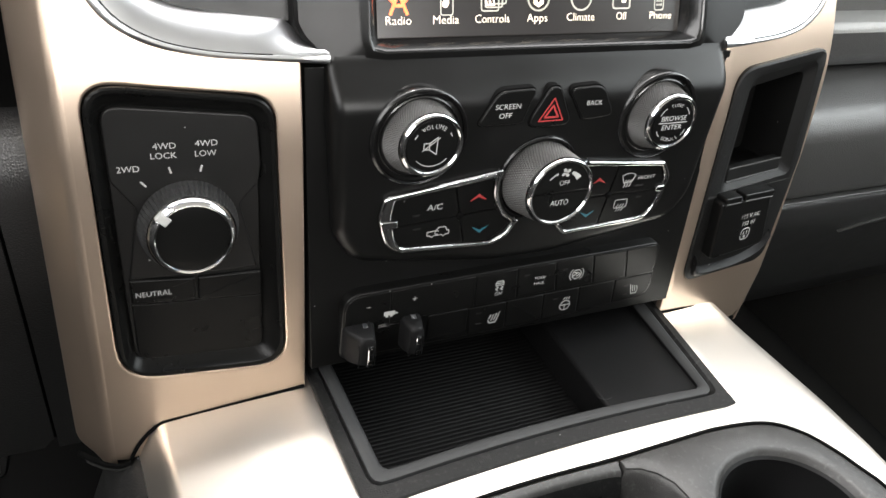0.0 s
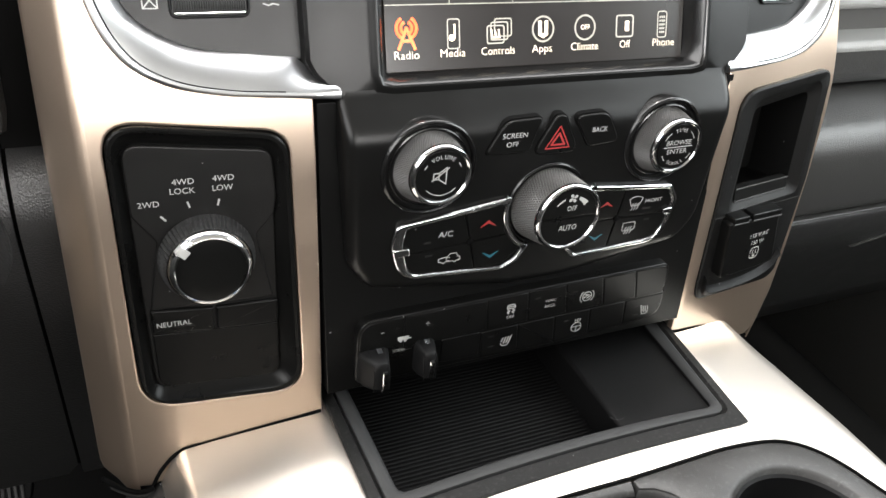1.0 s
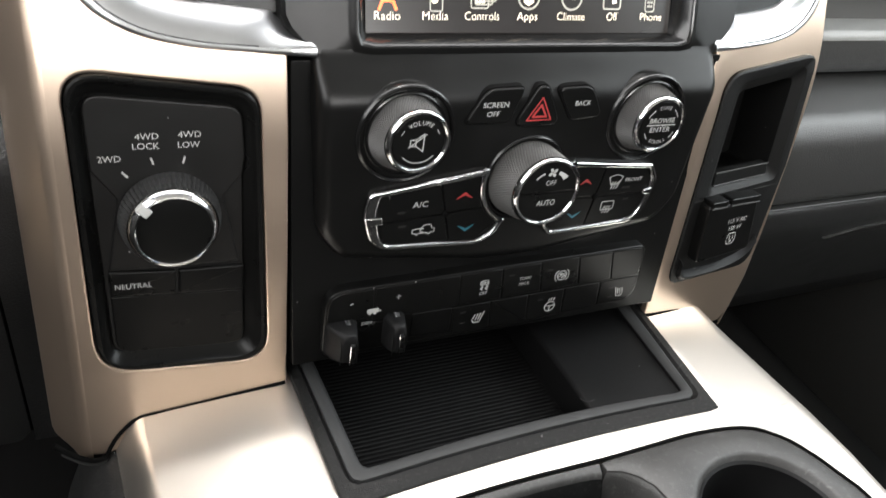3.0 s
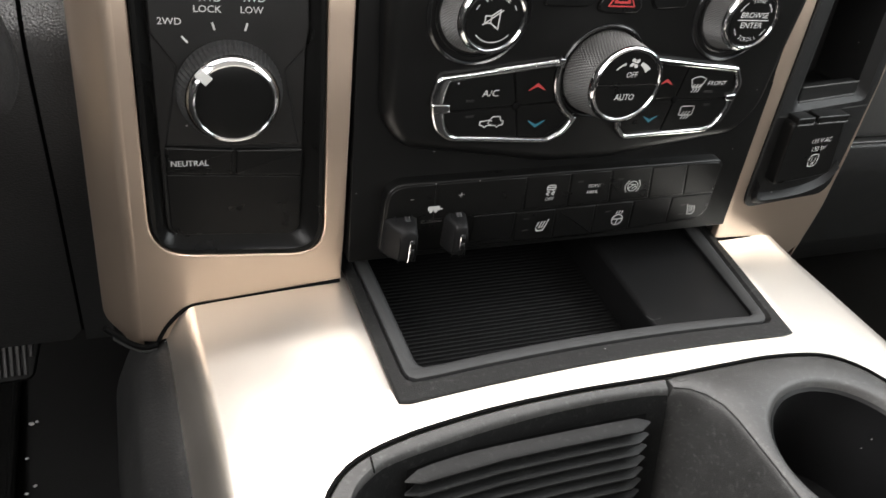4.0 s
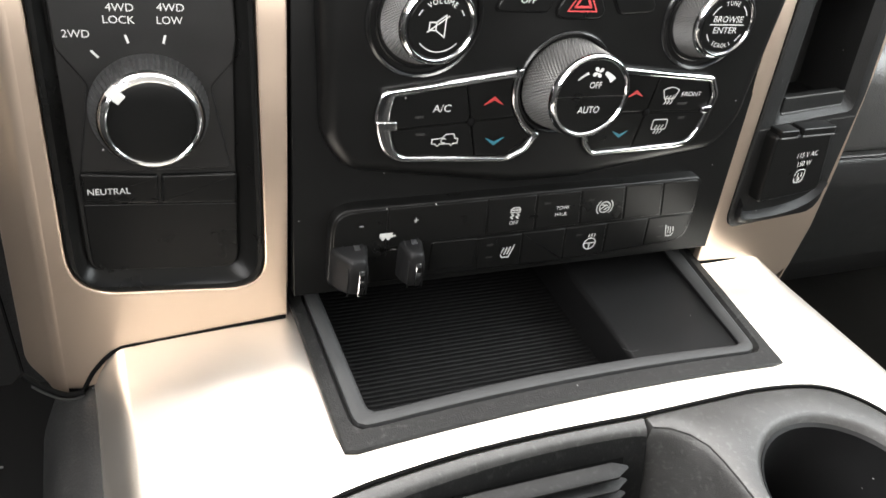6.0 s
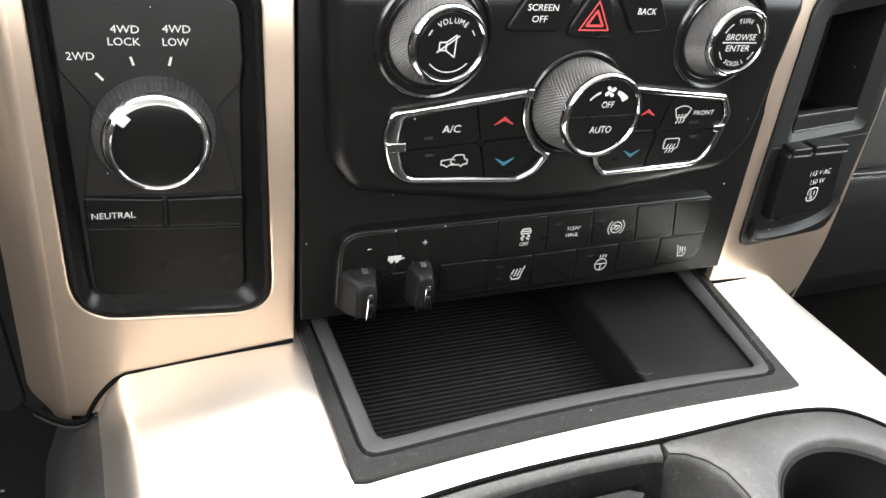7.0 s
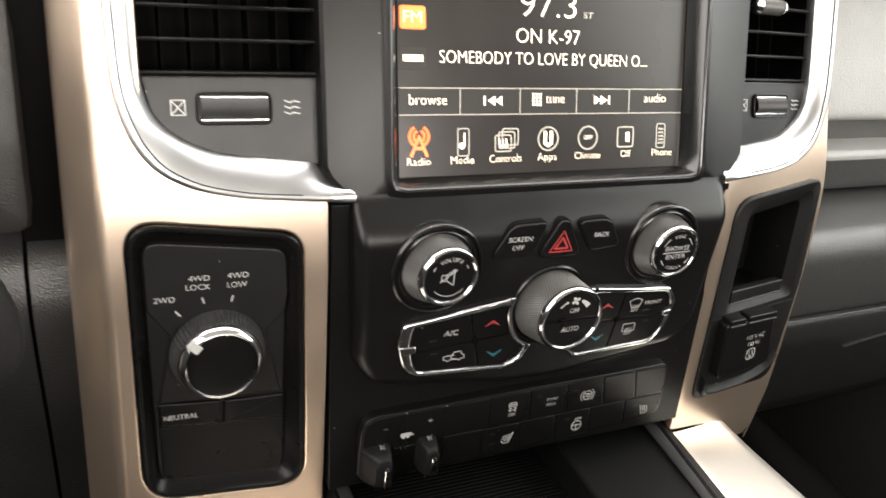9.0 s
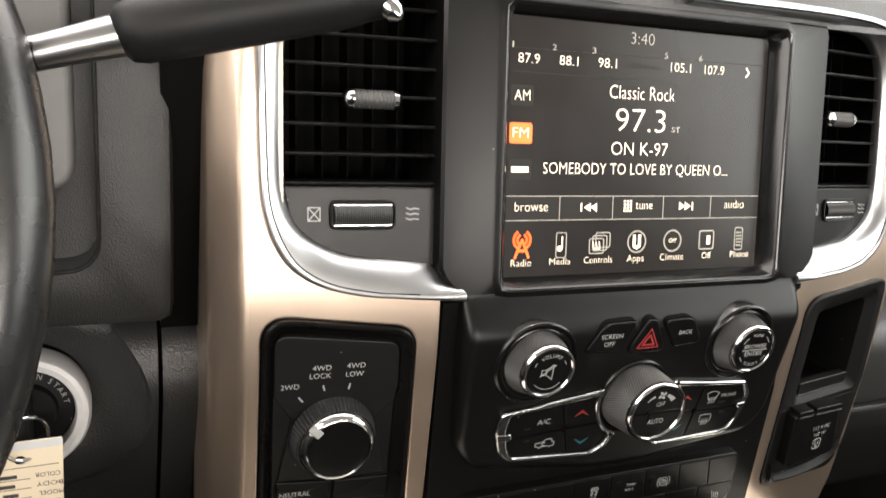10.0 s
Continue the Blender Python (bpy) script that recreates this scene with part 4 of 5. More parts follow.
    wh = part("shutoff_wheel", frame_plate(rounded(mirrored(box(wx - 15.4, wx + 15.4, -6.8, 6.8), side), 3.8), rounded(mirrored(box(wx - 14.2, wx + 14.2, -5.5, 5.5), side), 2.5), 0, 1.6, UB, 0.6), PIANO, v, "glossy black wheel frame")
    rings = []
    for i in range(61):
        x = wx - 13.4 + 26.8 * i / 60
        rings.append([UB(side * x, 4.4 * math.sin(radians(a)), 0.2 + (3.4 if i % 2 else 3.0) * math.cos(radians(a))) for a in range(-90, 91, 15)])
    part("roller", loft(bmesh.new(), rings, False), KNURLBLACK, wh, "ribbed dark roller")
    for y in (4.6, -4.6):
        part("edge_strip", plate(mirrored(box(wx - 13.6, wx + 13.6, y - 0.45, y + 0.45), side), 0, 1.6, UB, 0.3), CHROME, wh, "thin chrome strip")
    xi = -150.4 if side > 0 else 149.4
    left, right = xi - 23, xi + 23
    part("closed_icon", stroke([box(left - 2.7, left + 2.7, -2.6, 3.4) + [(left - 2.7, -2.6)], [(left - 2.7, -2.6), (left + 2.7, 3.4)], [(left - 2.7, 3.4), (left + 2.7, -2.6)]], 0.45, UB, 0.2), WHITE, wh)
    part("airflow_icon", stroke([[(right - 3.2, y + 0.6), (right - 1, y - 0.2), (right + 0.6, y + 0.5), (right + 3, y)] for y in (2.6, 0.2, -2.2)], 0.5, UB, 0.2), WHITE, wh)

# ---------------------------------------------------------------- four wheel drive panel
sw = thing("four_wheel_drive_selector", TB(-160, 10), "black four wheel drive selector panel set in champagne trim", "switch panel")
MID = (-160, 82)
o = star(rounded([(-197.2, 153.4), (-126.2, 145.2), (-122, 11.8), (-195.6, 15.8)], [12, 12, 14, 19], 6), MID, 140)
q1 = star(rounded([(-194.6, 150.6), (-128.8, 142.6), (-125, 15), (-192.6, 18.8)], [10, 10, 12, 12], 6), MID, 140)
q2 = star(rounded([(-192.4, 145), (-131.4, 138.5), (-131.4, 19.8), (-189.6, 22.6)], [8, 8, 8, 8], 6), MID, 140)
part("recess_frame", loft(bmesh.new(), [[TB(x, y, -10) for x, y in o], [TB(x, y, 0.2) for x, y in o], [TB(x, y, 0.8) for x, y in inset(o, 0.8)], [TB(x, y, 0.6) for x, y in inset(q1, -0.6)], [TB(x, y, -0.6) for x, y in q1],
     [TB(x, y, -4.6) for x, y in q2], [TB(x, y, -5.0) for x, y in inset(q2, 0.8)]], True, False, True), PIANO, sw, "dished black frame")
part("floor_plate", plate(inset(q2, 1.0), -6.5, -3.5, TB, 0.3, 1), PANELBLACK, sw)
part("upper_plate", plate(rounded([(-191.4, 144), (-132.4, 137.6), (-131.2, 116.5), (-132.4, 108), (-140.5, 98.5), (-134, 66), (-187.4, 66), (-181.8, 99.6), (-190.6, 112.5)], [7, 7, 3, 3, 4, 1, 1, 4, 4], 5), -5.4, -2.4, TB, 0.8), PANELBLACK, sw)
part("neutral_button", plate(rounded([(-187.8, 66.2), (-160.8, 64.4), (-161.2, 52.4), (-187.9, 53.8)], 1.2, 3), -5.4, -1.8, TB, 1.0), PIANO, sw, "black neutral button")
part("blank_button", plate(rounded([(-159.8, 64.4), (-132.2, 64.2), (-132.4, 51.4), (-160.2, 52.3)], 1.2, 3), -5.4, -1.8, TB, 1.0), PIANO, sw, "unmarked black button")
part("lower_plate", plate(rounded([(-187.8, 53.0), (-132.4, 50.6), (-132.2, 21.0), (-187.4, 23.6)], [1, 1, 6, 6], 4), -5.4, -2.9, TB, 0.5), PIANO, sw, "blank black lower plate")
for text, span, x, y in (("2WD", 8.5, -183.3, 117.2), ("4WD", 8.8, -169.0, 126.3), ("LOCK", 10.0, -169.5, 122.2), ("4WD", 8.9, -152.9, 126.7), ("LOW", 8.4, -153.3, 122.3)):
    part("lettering", words(text, 2.6, (x, y), TB, -2.25, span=span), WHITE, sw)
part("lettering", words("NEUTRAL", 2.5, (-178.4, 58.4), TB, -1.68, span=14.8), WHITE, sw)
part("tick_mark", stroke([[(-179.0, 111.5), (-177.2, 109.4)]], 0.75, TB, -2.25), WHITE, sw)
part("tick_mark", stroke([[(-167.9, 117.0), (-167.2, 114.6)]], 0.75, TB, -2.25), WHITE, sw)
part("tick_mark", stroke([[(-155.1, 117.1), (-155.8, 114.6)]], 0.75, TB, -2.25), WHITE, sw)
SEL = (-161.9, 90.2)
k = part("knob", knurled(20.7, 18.0, -4.6, 4.6, SEL, T, 62, 3, 0.5, True), KNURLBLACK, sw, "black knurled rubber knob", 4)
part("chrome_ring", lathe([(18.0, 3.8), (18.1, 5.0), (17.7, 6.0), (16.9, 7.2), (16.1, 8.0), (15.4, 8.3), (14.9, 8.0), (14.7, 7.2)], SEL, T, 72, False), CHROME, k, "bright chrome ring")
part("cap", lathe([(14.9, 6.8), (14.7, 7.5), (13.0, 7.9), (8, 8.1)], SEL, T, 56), PIANO, k, "domed black cap")
AIM = 137
pt = (SEL[0] + 15.6 * math.cos(radians(AIM)), SEL[1] + 15.6 * math.sin(radians(AIM)))
mk = [(pt[0] + u * math.cos(radians(AIM)) - w2 * math.sin(radians(AIM)), pt[1] + u * math.sin(radians(AIM)) + w2 * math.cos(radians(AIM))) for u, w2 in ((-2.8, -1.9), (2.2, -1.9), (2.2, 1.9), (-2.8, 1.9))]
part("pointer", plate(mk, 5.6, 8.9, T, 0.3, 2), WHITE, k, "white pointer mark")

# ---------------------------------------------------------------- pocket and outlet
pk = thing("storage_pocket", TB(160, 80), "black moulded pocket set in the champagne trim", "storage pocket")
PC = (160, 110)
o = star(rounded([(121.8, 146.6), (197, 154), (203.8, 84), (199.4, 13), (122.5, 14.6)], [14, 10, 20, 12, 10], 6), PC, 140)
i0 = star(rounded([(134, 140), (190.5, 147), (196, 75.6), (134.5, 73.6)], [9, 8, 3, 3], 5), PC, 140)
i1 = star(rounded([(139.8, 134.4), (186, 140), (190, 78.6), (140.6, 77)], [4, 5, 3, 3], 5), PC, 140)
part("surround", loft(bmesh.new(), [[TB(x, y, -10) for x, y in o], [TB(x, y, 0.6) for x, y in o], [TB(x, y, 1.4) for x, y in inset(o, 1.2)], [TB(x, y, 1.0) for x, y in inset(i0, -1.0)], [TB(x, y, 0.2) for x, y in i0], [TB(x, y, -3.5) for x, y in i1], [TB(x, y, -36) for x, y in i1]], True, False, True), POCKET, pk)
part("lip", plate(rounded([(140.4, 85.0), (188.6, 85.4), (190, 77.6), (140.9, 76.4)], 1.4, 3), -8, -2.4, TB, 0.8), POCKET, pk, "black pocket lip")
# Real seam, its lit edge coloured in with lighter grey.
part("seam", stroke([[(124, 71.0), (202, 71.4)]], 0.6, TB, 1.45), CHARCOAL, pk, "thin seam in lighter grey for its lit edge")
# Ridges in lighter plastic, added as the highlights along the lip's edges.
part("lip_highlight", sweep([TB(140.8 + 47.6 * i / 8, 85.0 + 0.4 * i / 8, -2.5) for i in range(9)], 0.0005, 8), CHARCOAL, pk, "lighter ridge for the highlight on the lip's upper edge")
part("lip_highlight", sweep([TB(141.2 + 48.0 * i / 8, 76.6 + 1.1 * i / 8, -2.5) for i in range(9)], 0.0006, 8), CHARCOAL, pk, "lighter ridge for the highlight on the lip's lower edge")
out = thing("power_outlet", TB(160, 30), "black household power outlet cover below a pocket", "power outlet")
part("cover", plate(rounded([(130, 70.4), (175, 68.8), (182, 33), (132.4, 32.3)], [3, 3, 5, 3], 5), 0, 9, TB, 1.6, 3), PIANO, out, "hinged black outlet cover")
part("hinge", plate(rounded([(132, 73), (146, 72.4), (146, 68.2), (132, 68.8)], 1.0, 3), 0.5, 9.5, TB, 0.8, 3), PIANO, out)
part("hinge", plate(rounded([(149, 72.6), (176, 71.4), (176, 67), (149, 68.2)], 1.0, 3), 0.5, 9.5, TB, 0.8, 3), PIANO, out)
# Lighter grey ridges stand for the glint on both hinge edges.
for x0, x1, y0, y1 in ((132.6, 145.4, 69.0, 68.4), (149.6, 175.4, 68.4, 67.2)):
    part("hinge_highlight", sweep([TB(x0 + (x1 - x0) * i / 4, y0 + (y1 - y0) * i / 4, 9.3) for i in range(5)], 0.0006, 8), CHARCOAL, out, "lighter ridge for the hinge edge's highlight")
arch = smooth_curve([(126.6, 30), (127.6, 23.5), (133, 20.6), (150, 19.4), (168, 19.8), (182, 22.2), (190, 26.4), (195, 33)], 30)
bm = loft(bmesh.new(), [[TB(x, y + 3.4 * k, d) for x, y in arch] for k, d in ((1.0, 0.8), (0.95, 1.4), (0.1, 4.6), (0.0, 5.0), (-0.35, 4.8), (-0.9, 3.2), (-1.2, 0.8))], False)
part("cradle", bm, RUBBER, out, "rounded dark grey lower cradle")
for text, span, y in (("115 V AC", 16.6, 57.0), ("150 W", 11.2, 51.9)):
    part("lettering", words(text, 3.0, (160.1, y), TB, 9.15, span=span), WHITE, out)
part("plug_icon", stroke([rounded(box(155.6, 163.2, 41, 48.4), 2.6, 3) + [(155.6, 45)], [(158.0, 46.4), (158.0, 44.2)], [(160.8, 46.4), (160.8, 44.2)], arc_path(159.4, 42.8, 0.7, 0, 360, 8)], 0.6, TB, 9.15), WHITE, out)

# ---------------------------------------------------------------- console


def bowed(xl, xr, back, yl, yr, bow, corner, flare=10.9, n=14):
    """A tray outline: straight back and sides, its near edge bowed ahead in the middle."""
    near = [(xr + (xl - xr) * i / n, yr + (yl - yr) * i / n + bow * 4 * (i / n) * (1 - i / n)) for i in range(n + 1)]
    radii = [corner] + [0] * (n - 1) + [corner] + [1, 1]
    return rounded(near + [(xl - 3.4, back), (xr + flare, back)], radii, 5)


TC = (0, -30)
con = thing("centre_console", C(0, -150, -100), "pale champagne painted centre console top", "console")


def crowned(x, y, d=0.0):
    """Console top: level in the middle, falling away to both sides near the stack."""
    side_drop = 7.5 * max(0.0, (-107 - x) / 69) ** 1.2 + 6.0 * max(0.0, (x - 106) / 50) ** 1.2
    return C(x, y, d - side_drop * min(1.0, max(0.0, (y + 118) / 105)))


tray_hole = star(bowed(-107.7, 104.6, 62, -75.9, -74.0, 4.2, 3), TC, 240)
LEFT = lambda y: -181.4 + (64 - y) * 0.028
top_out = star([(-180.8, 64), (154, 64), (154, -80.6), (LEFT(-80.6), -80.6)], TC, 240)
bm = bmesh.new()
rings = [[crowned(x, y, -4) for x, y in top_out]]
for f in [i / 8 for i in range(8)] + [0.98]:
    rings.append([crowned(p[0] + (q[0] - p[0]) * f, p[1] + (q[1] - p[1]) * f) for p, q in zip(top_out, tray_hole)])
loft(bm, rings + [[C(x, y, -0.6) for x, y in tray_hole], [C(x, y, -8) for x, y in tray_hole]])
cup_edge = smooth_curve([(-157, -330), (-156.5, -170), (-153, -128), (-148, -113), (-142.7, -105.3), (-136, -99.4), (-126, -94.6), (-110, -90.4), (-93.4, -87.8), (-68.9, -85.2), (-43.5, -84.0), (-17, -83.8), (19.2, -84.6), (55, -84.2), (80, -84.2), (103.6, -86.9), (117.1, -91.5), (127.1, -100.1), (133.5, -110), (140, -128), (145, -160), (148, -330)], 120)
for sgn in (-1, 1):
    band = [p for p in cup_edge if (p[0] < 0) == (sgn < 0)]
    band = band[::-1] if sgn < 0 else band
    k = next(i for i, p in enumerate(cup_edge) if p[0] >= 0)
    (x0, y0), (x1, y1) = cup_edge[k - 1], cup_edge[k]
    start = (0.0, y0 + (y1 - y0) * (0 - x0) / (x1 - x0))
    band = [start] + band
    far = []
    for x, y in band:
        f = min(1.0, max(0.0, (abs(x) - 60) / 60))
        yy = -80.6 if f < 1 else min(-80.6, y + 10)
        ex = LEFT(yy) if sgn < 0 else 154 - max(0.0, -yy - 85) * 0.06
        if f == 1 and far[-1][1] == -80.6 and far[-1][0] != ex:
            yy = -80.6
            ex = LEFT(-80.6) if sgn < 0 else 154.0
        far.append((x + (ex - x) * f, yy))
    mids = [[crowned(x + (u - x) * f, y + 0.8 + (v - y - 0.8) * f) for (x, y), (u, v) in zip(band, far)] for f in (0.0, 0.25, 0.5, 0.75, 1.0)]
    loft(bm, [[crowned(x, y, -4) for x, y in band], [crowned(x, y, -0.8) for x, y in band]] + mids, False)
part("top_panel", bm, PALE, con)
for sgn in (-1, 1):
    loops = []
    for y in (64, 10, 0, -10, -20, -30, -40, -50, -60, -72, -85, -100, -118, -140, -220, -340):
        if sgn < 0:
            e = LEFT(y) - 1.0
            prof = [(e + 9, -0.12), (e + 1.2, -0.03), (e, -0.2), (e - 2.0, -1.3), (e - 4.6, -4.4), (e - 9.4, -13), (e - 13.8, -25), (e - 17.2, -42), (e - 15, -47)]
        else:
            e = 157 - max(0, -y - 85) * 0.06
            prof = [(e - 7, -0.12), (e - 4.2, -0.03), (e, -0.3), (e + 4, -1.6), (e + 8, -4.5), (e + 12, -12), (e + 15, -30), (e + 17, -140)]
        loops.append([crowned(max(e, x) if sgn < 0 else min(e, x), y, d) + R(min(0.0, x - e) if sgn < 0 else max(0.0, x - e), 0) for x, d in prof])
    part("side_panel", loft(bmesh.new(), loops, False), PALE, con)

for sgn in (-1, 1):
    foot = [(113, -4.9), (125, -6.4), (141, -8.3), (158, -10.4), (171, -12.0), (177, -12.5), (181.5, -13.4), (185.5, -16.0), (189.5, -20.4), (193, -25.2), (196, -31.5), (198, -36)] if sgn < 0 else \
        [(110.6, -4.8), (125, -6.8), (142, -9.4), (153, -11.0)]
    part("seam", sweep([wing(sgn * x, y, 0.2) for x, y in smooth_curve(foot, 24)], 0.0010, 10), GAP, con, "dark joint against the dashboard trim")

tray = thing("storage_tray", C(0, -30, -24), "open black storage tray with ribbed mat and grey rim", "storage tray")
to = star(bowed(-107.9, 104.8, 62, -76.3, -74.4, 4.2, 2), TC, 240)
t1 = star(bowed(-101.7, 99.4, 62, -66.0, -64.8, 4.0, 7, 12.5), TC, 240)
t2 = star(bowed(-100.5, 98.2, 62, -64.8, -63.6, 4.0, 7, 12.5), TC, 240)
t3 = star(bowed(-93.2, 95.6, 62, -57.6, -57.2, 4.4, 5, 8.0), TC, 240)
part("outer_rim", loft(bmesh.new(), [[C(x, y, -6) for x, y in to], [C(x, y, 1.0) for x, y in to], [C(x, y, 1.6) for x, y in inset(to, 0.7)], [C(x, y, 1.2) for x, y in inset(t1, -0.8)], [C(x, y, 0.2) for x, y in t1], [C(x, y, -2) for x, y in t2]]), RIMGREY, tray, "dark grey outer rim")
part("inner_rim", loft(bmesh.new(), [[C(x, y, -2) for x, y in t2], [C(x, y, 0.6) for x, y in inset(t2, 0.4)], [C(x, y, 0.9) for x, y in inset(t2, 1.2)], [C(x, y, 0.2) for x, y in inset(t3, -1.4)], [C(x, y, -1.0) for x, y in t3], [C(x, y, -2.6) for x, y in inset(t3, 0.5)]]), RIMMATTE, tray, "matte grey inner rim")
part("wall", loft(bmesh.new(), [[C(x, y, -2.5) for x, y in inset(t3, 0.45)], [C(x, y, -27) for x, y in inset(t3, 3)]]), TRAY, tray, "black tray wall")
part("tray_floor", plate(rounded(box(-100, 100, -62, 68), 2), -30, -26, C, 0.5), GAP, tray)
for i in range(45):
    y = -57 + 2.6 * i
    part("mat_rib", loft(bmesh.new(), [[C(x, y + a, -26 + d) for a, d in ((0, 0), (0.5, 0.32), (1.2, 0.32), (1.7, 0))] for x in (-93, 46)], False), TRAY, tray)
part("raised_step", plate(rounded([(36, 66), (118, 66), (112, -66), (36.5, -66)], 9), -28, -4.4, C, 2.5, 4), TRAY, tray, "raised smooth step")
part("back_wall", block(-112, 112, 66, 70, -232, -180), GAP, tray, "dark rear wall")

# ---------------------------------------------------------------- cup holder panel
cup = thing("cup_holder_panel", C(0, -150, -60), "charcoal plastic cup holder panel with ribbed bin", "cup holder")
part("seam", sweep([C(x, y, -0.5) for x, y in cup_edge if y > -300], 0.0009, 8), GAP, cup, "dark joint round the panel")
HOLE, HR = (87.2, -142), 39.2
right = [p for p in cup_edge if p[0] > 19.4 and p[1] > -300]
scoop = smooth_curve([(18.8, -91.8), (25.9, -93.8), (33.6, -99.8), (37.7, -106.9), (39.0, -117.6), (39.4, -129.3), (39.8, -146), (41, -200), (43, -300)], 28)
outl = turned(inset(turned([(18.8, -85.4)] + right + scoop[::-1]), 0.8))
bm = loft(bmesh.new(), [[C(x, y, -16) for x, y in outl], [C(x, y, -1.8) for x, y in outl], [C(x, y, -1.0) for x, y in inset(outl, 0.3)]])
top = [bm.verts.new(C(x, y, -0.6)) for x, y in inset(outl, 1.0)]
rim = [bm.verts.new(C(x, y, -0.5)) for x, y in circle(*HOLE, HR + 3.6, 96)]
ring = [bm.edges.new((loop[i - 1], loop[i])) for loop in (top, rim) for i in range(len(loop))]
bmesh.ops.triangle_fill(bm, use_beauty=True, use_dissolve=False, edges=ring, normal=C(0, 0, 1) - C(0, 0, 0))
edge_in = inset(outl, 0.3)
loft(bm, [[C(x, y, -1.0) for x, y in edge_in], [C(x, y, -0.6) for x, y in inset(outl, 1.0)]])
loft(bm, [[C(x, y, d) for x, y in circle(*HOLE, HR + r, 96)] for r, d in ((3.6, -0.5), (2.2, -0.9), (1.0, -1.8), (0.2, -3.2), (-0.6, -4.2))])
bmesh.ops.remove_doubles(bm, verts=bm.verts, dist=1e-6)
part("cup_surface", bm, CHARCOAL, cup)
part("cup_well", lathe([(HR - 0.6, -3.6), (HR - 2, -5), (HR - 3, -50), (HR - 6, -62)], HOLE, C, 72), RUBBER, cup, "round black cup well")
part("well_tab", plate(rounded(box(50.5, 56, -146, -139), 1.5), -32, -14, C, 1.0), RUBBER, cup, "small moulded tab in the well")
n = 60
tops = smooth_curve([(-152, -132), (-147.4, -114.5), (-142, -106.3), (-135.4, -100.3), (-125.6, -95.5), (-109.6, -91.3), (-93.2, -88.7), (-68.9, -86.1), (-43.5, -84.9), (-17, -84.7), (17.8, -85.5)], n)
lowers = smooth_curve([(-150, -146), (-142, -122), (-136, -109), (-127.3, -101.8), (-118, -97.8), (-95.2, -93.9), (-70.8, -90.8), (-45, -88.8), (-18.3, -88.2), (8.3, -89.3), (16.6, -90.8)], n)
loops = [[C(x, y, -12) for x, y in tops], [C(x, y, -1.4) for x, y in tops], [C(x, y - 0.9, -0.6) for x, y in tops], [C(x, y, -0.9) for x, y in lowers], [C(x, y - 1.2, -1.8) for x, y in lowers], [C(x, y - 2.0, -4.0) for x, y in lowers]]
part("bin_lip", loft(bmesh.new(), loops, False), CHARCOAL, cup, "rolled charcoal lip of the bin")
loops = [[C(x, y - 1.95, -3.9) for x, y in lowers]] + [[C(x, y - 1.5 - 0.33 * h, -h) for x, y in lowers] for h in (10, 30, 60, 84)]
part("bin_wall", loft(bmesh.new(), loops, False), BINBLACK, cup, "dark bin front wall")
for i in range(10):
    h = 9.4 + 5.9 * i
    prof = [(3.0, 1.0), (-3.4, 1.1), (-4.4, 0.5), (-4.6, -0.3), (-4.0, -0.9), (2.5, -1.0)]
    xs = ((-113.5, 0.1), (-107, 0.85), (-100, 1.0), (-70, 1.0), (-40, 1.0), (-10, 1.0), (-3, 1.0), (4.0, 0.15))
    wall_y = lambda x: -97.2 + (-2.6 if x < -90 else 0.0) * ((-x - 90) / 20 if x < -90 else 0) - 0.0009 * (x + 40) ** 2 * 0.35
    loops = [[C(x, wall_y(x) - 0.33 * h + a * s2, -h + d * s2) for a, d in prof] for x, s2 in xs]
    part("rib", loft(bmesh.new(), loops, True, True, True), BINBLACK, cup)
# Near-black sheet just off the bin wall; colours in the shade between ribs.
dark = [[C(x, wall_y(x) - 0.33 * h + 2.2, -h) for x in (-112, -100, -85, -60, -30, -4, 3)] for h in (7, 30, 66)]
part("rib_gap_shade", loft(bmesh.new(), dark, False), GAP, cup, "dark sheet standing for deep shade between the ribs")
part("seam", stroke([[(-126, -95.0), (-126.6, -104)]], 0.7, C, -0.4), GAP, cup, "thin dark seam")
loops = [[C(x, y, -0.9) for x, y in scoop], [C(x - 0.7, y - 0.5, -1.6) for x, y in scoop], [C(x - 1.5, y - 1.2, -3.6) for x, y in scoop], [C(x - 3, y - 2.4, -12) for x, y in scoop], [C(x - 6, y - 4, -36) for x, y in scoop], [C(x - 11, y - 8, -84) for x, y in scoop]]
part("scoop_wall", loft(bmesh.new(), loops, False), CHARCOAL, cup, "curved dark scoop wall")
part("bin_floor", plate(box(-156, 64, -330, -80), -88, -84, C, 0.5), GAP, cup, "dark bin floor")

# ---------------------------------------------------------------- cab shell


def shell(name, x0, x1, y0, y1, z0, z1, mat, label, category):
    """A plain wall of the cab, in metres of the world."""
    bm = bmesh.new()
    loft(bm, [[Vector((x, y, z)) for x, y in box(x0, x1, y0, y1)] for z in (z0, z1)], True, True, True)
    ob = new(name, finish(bm, mat, name))
    return tagged(ob, label, category, "", "structure")


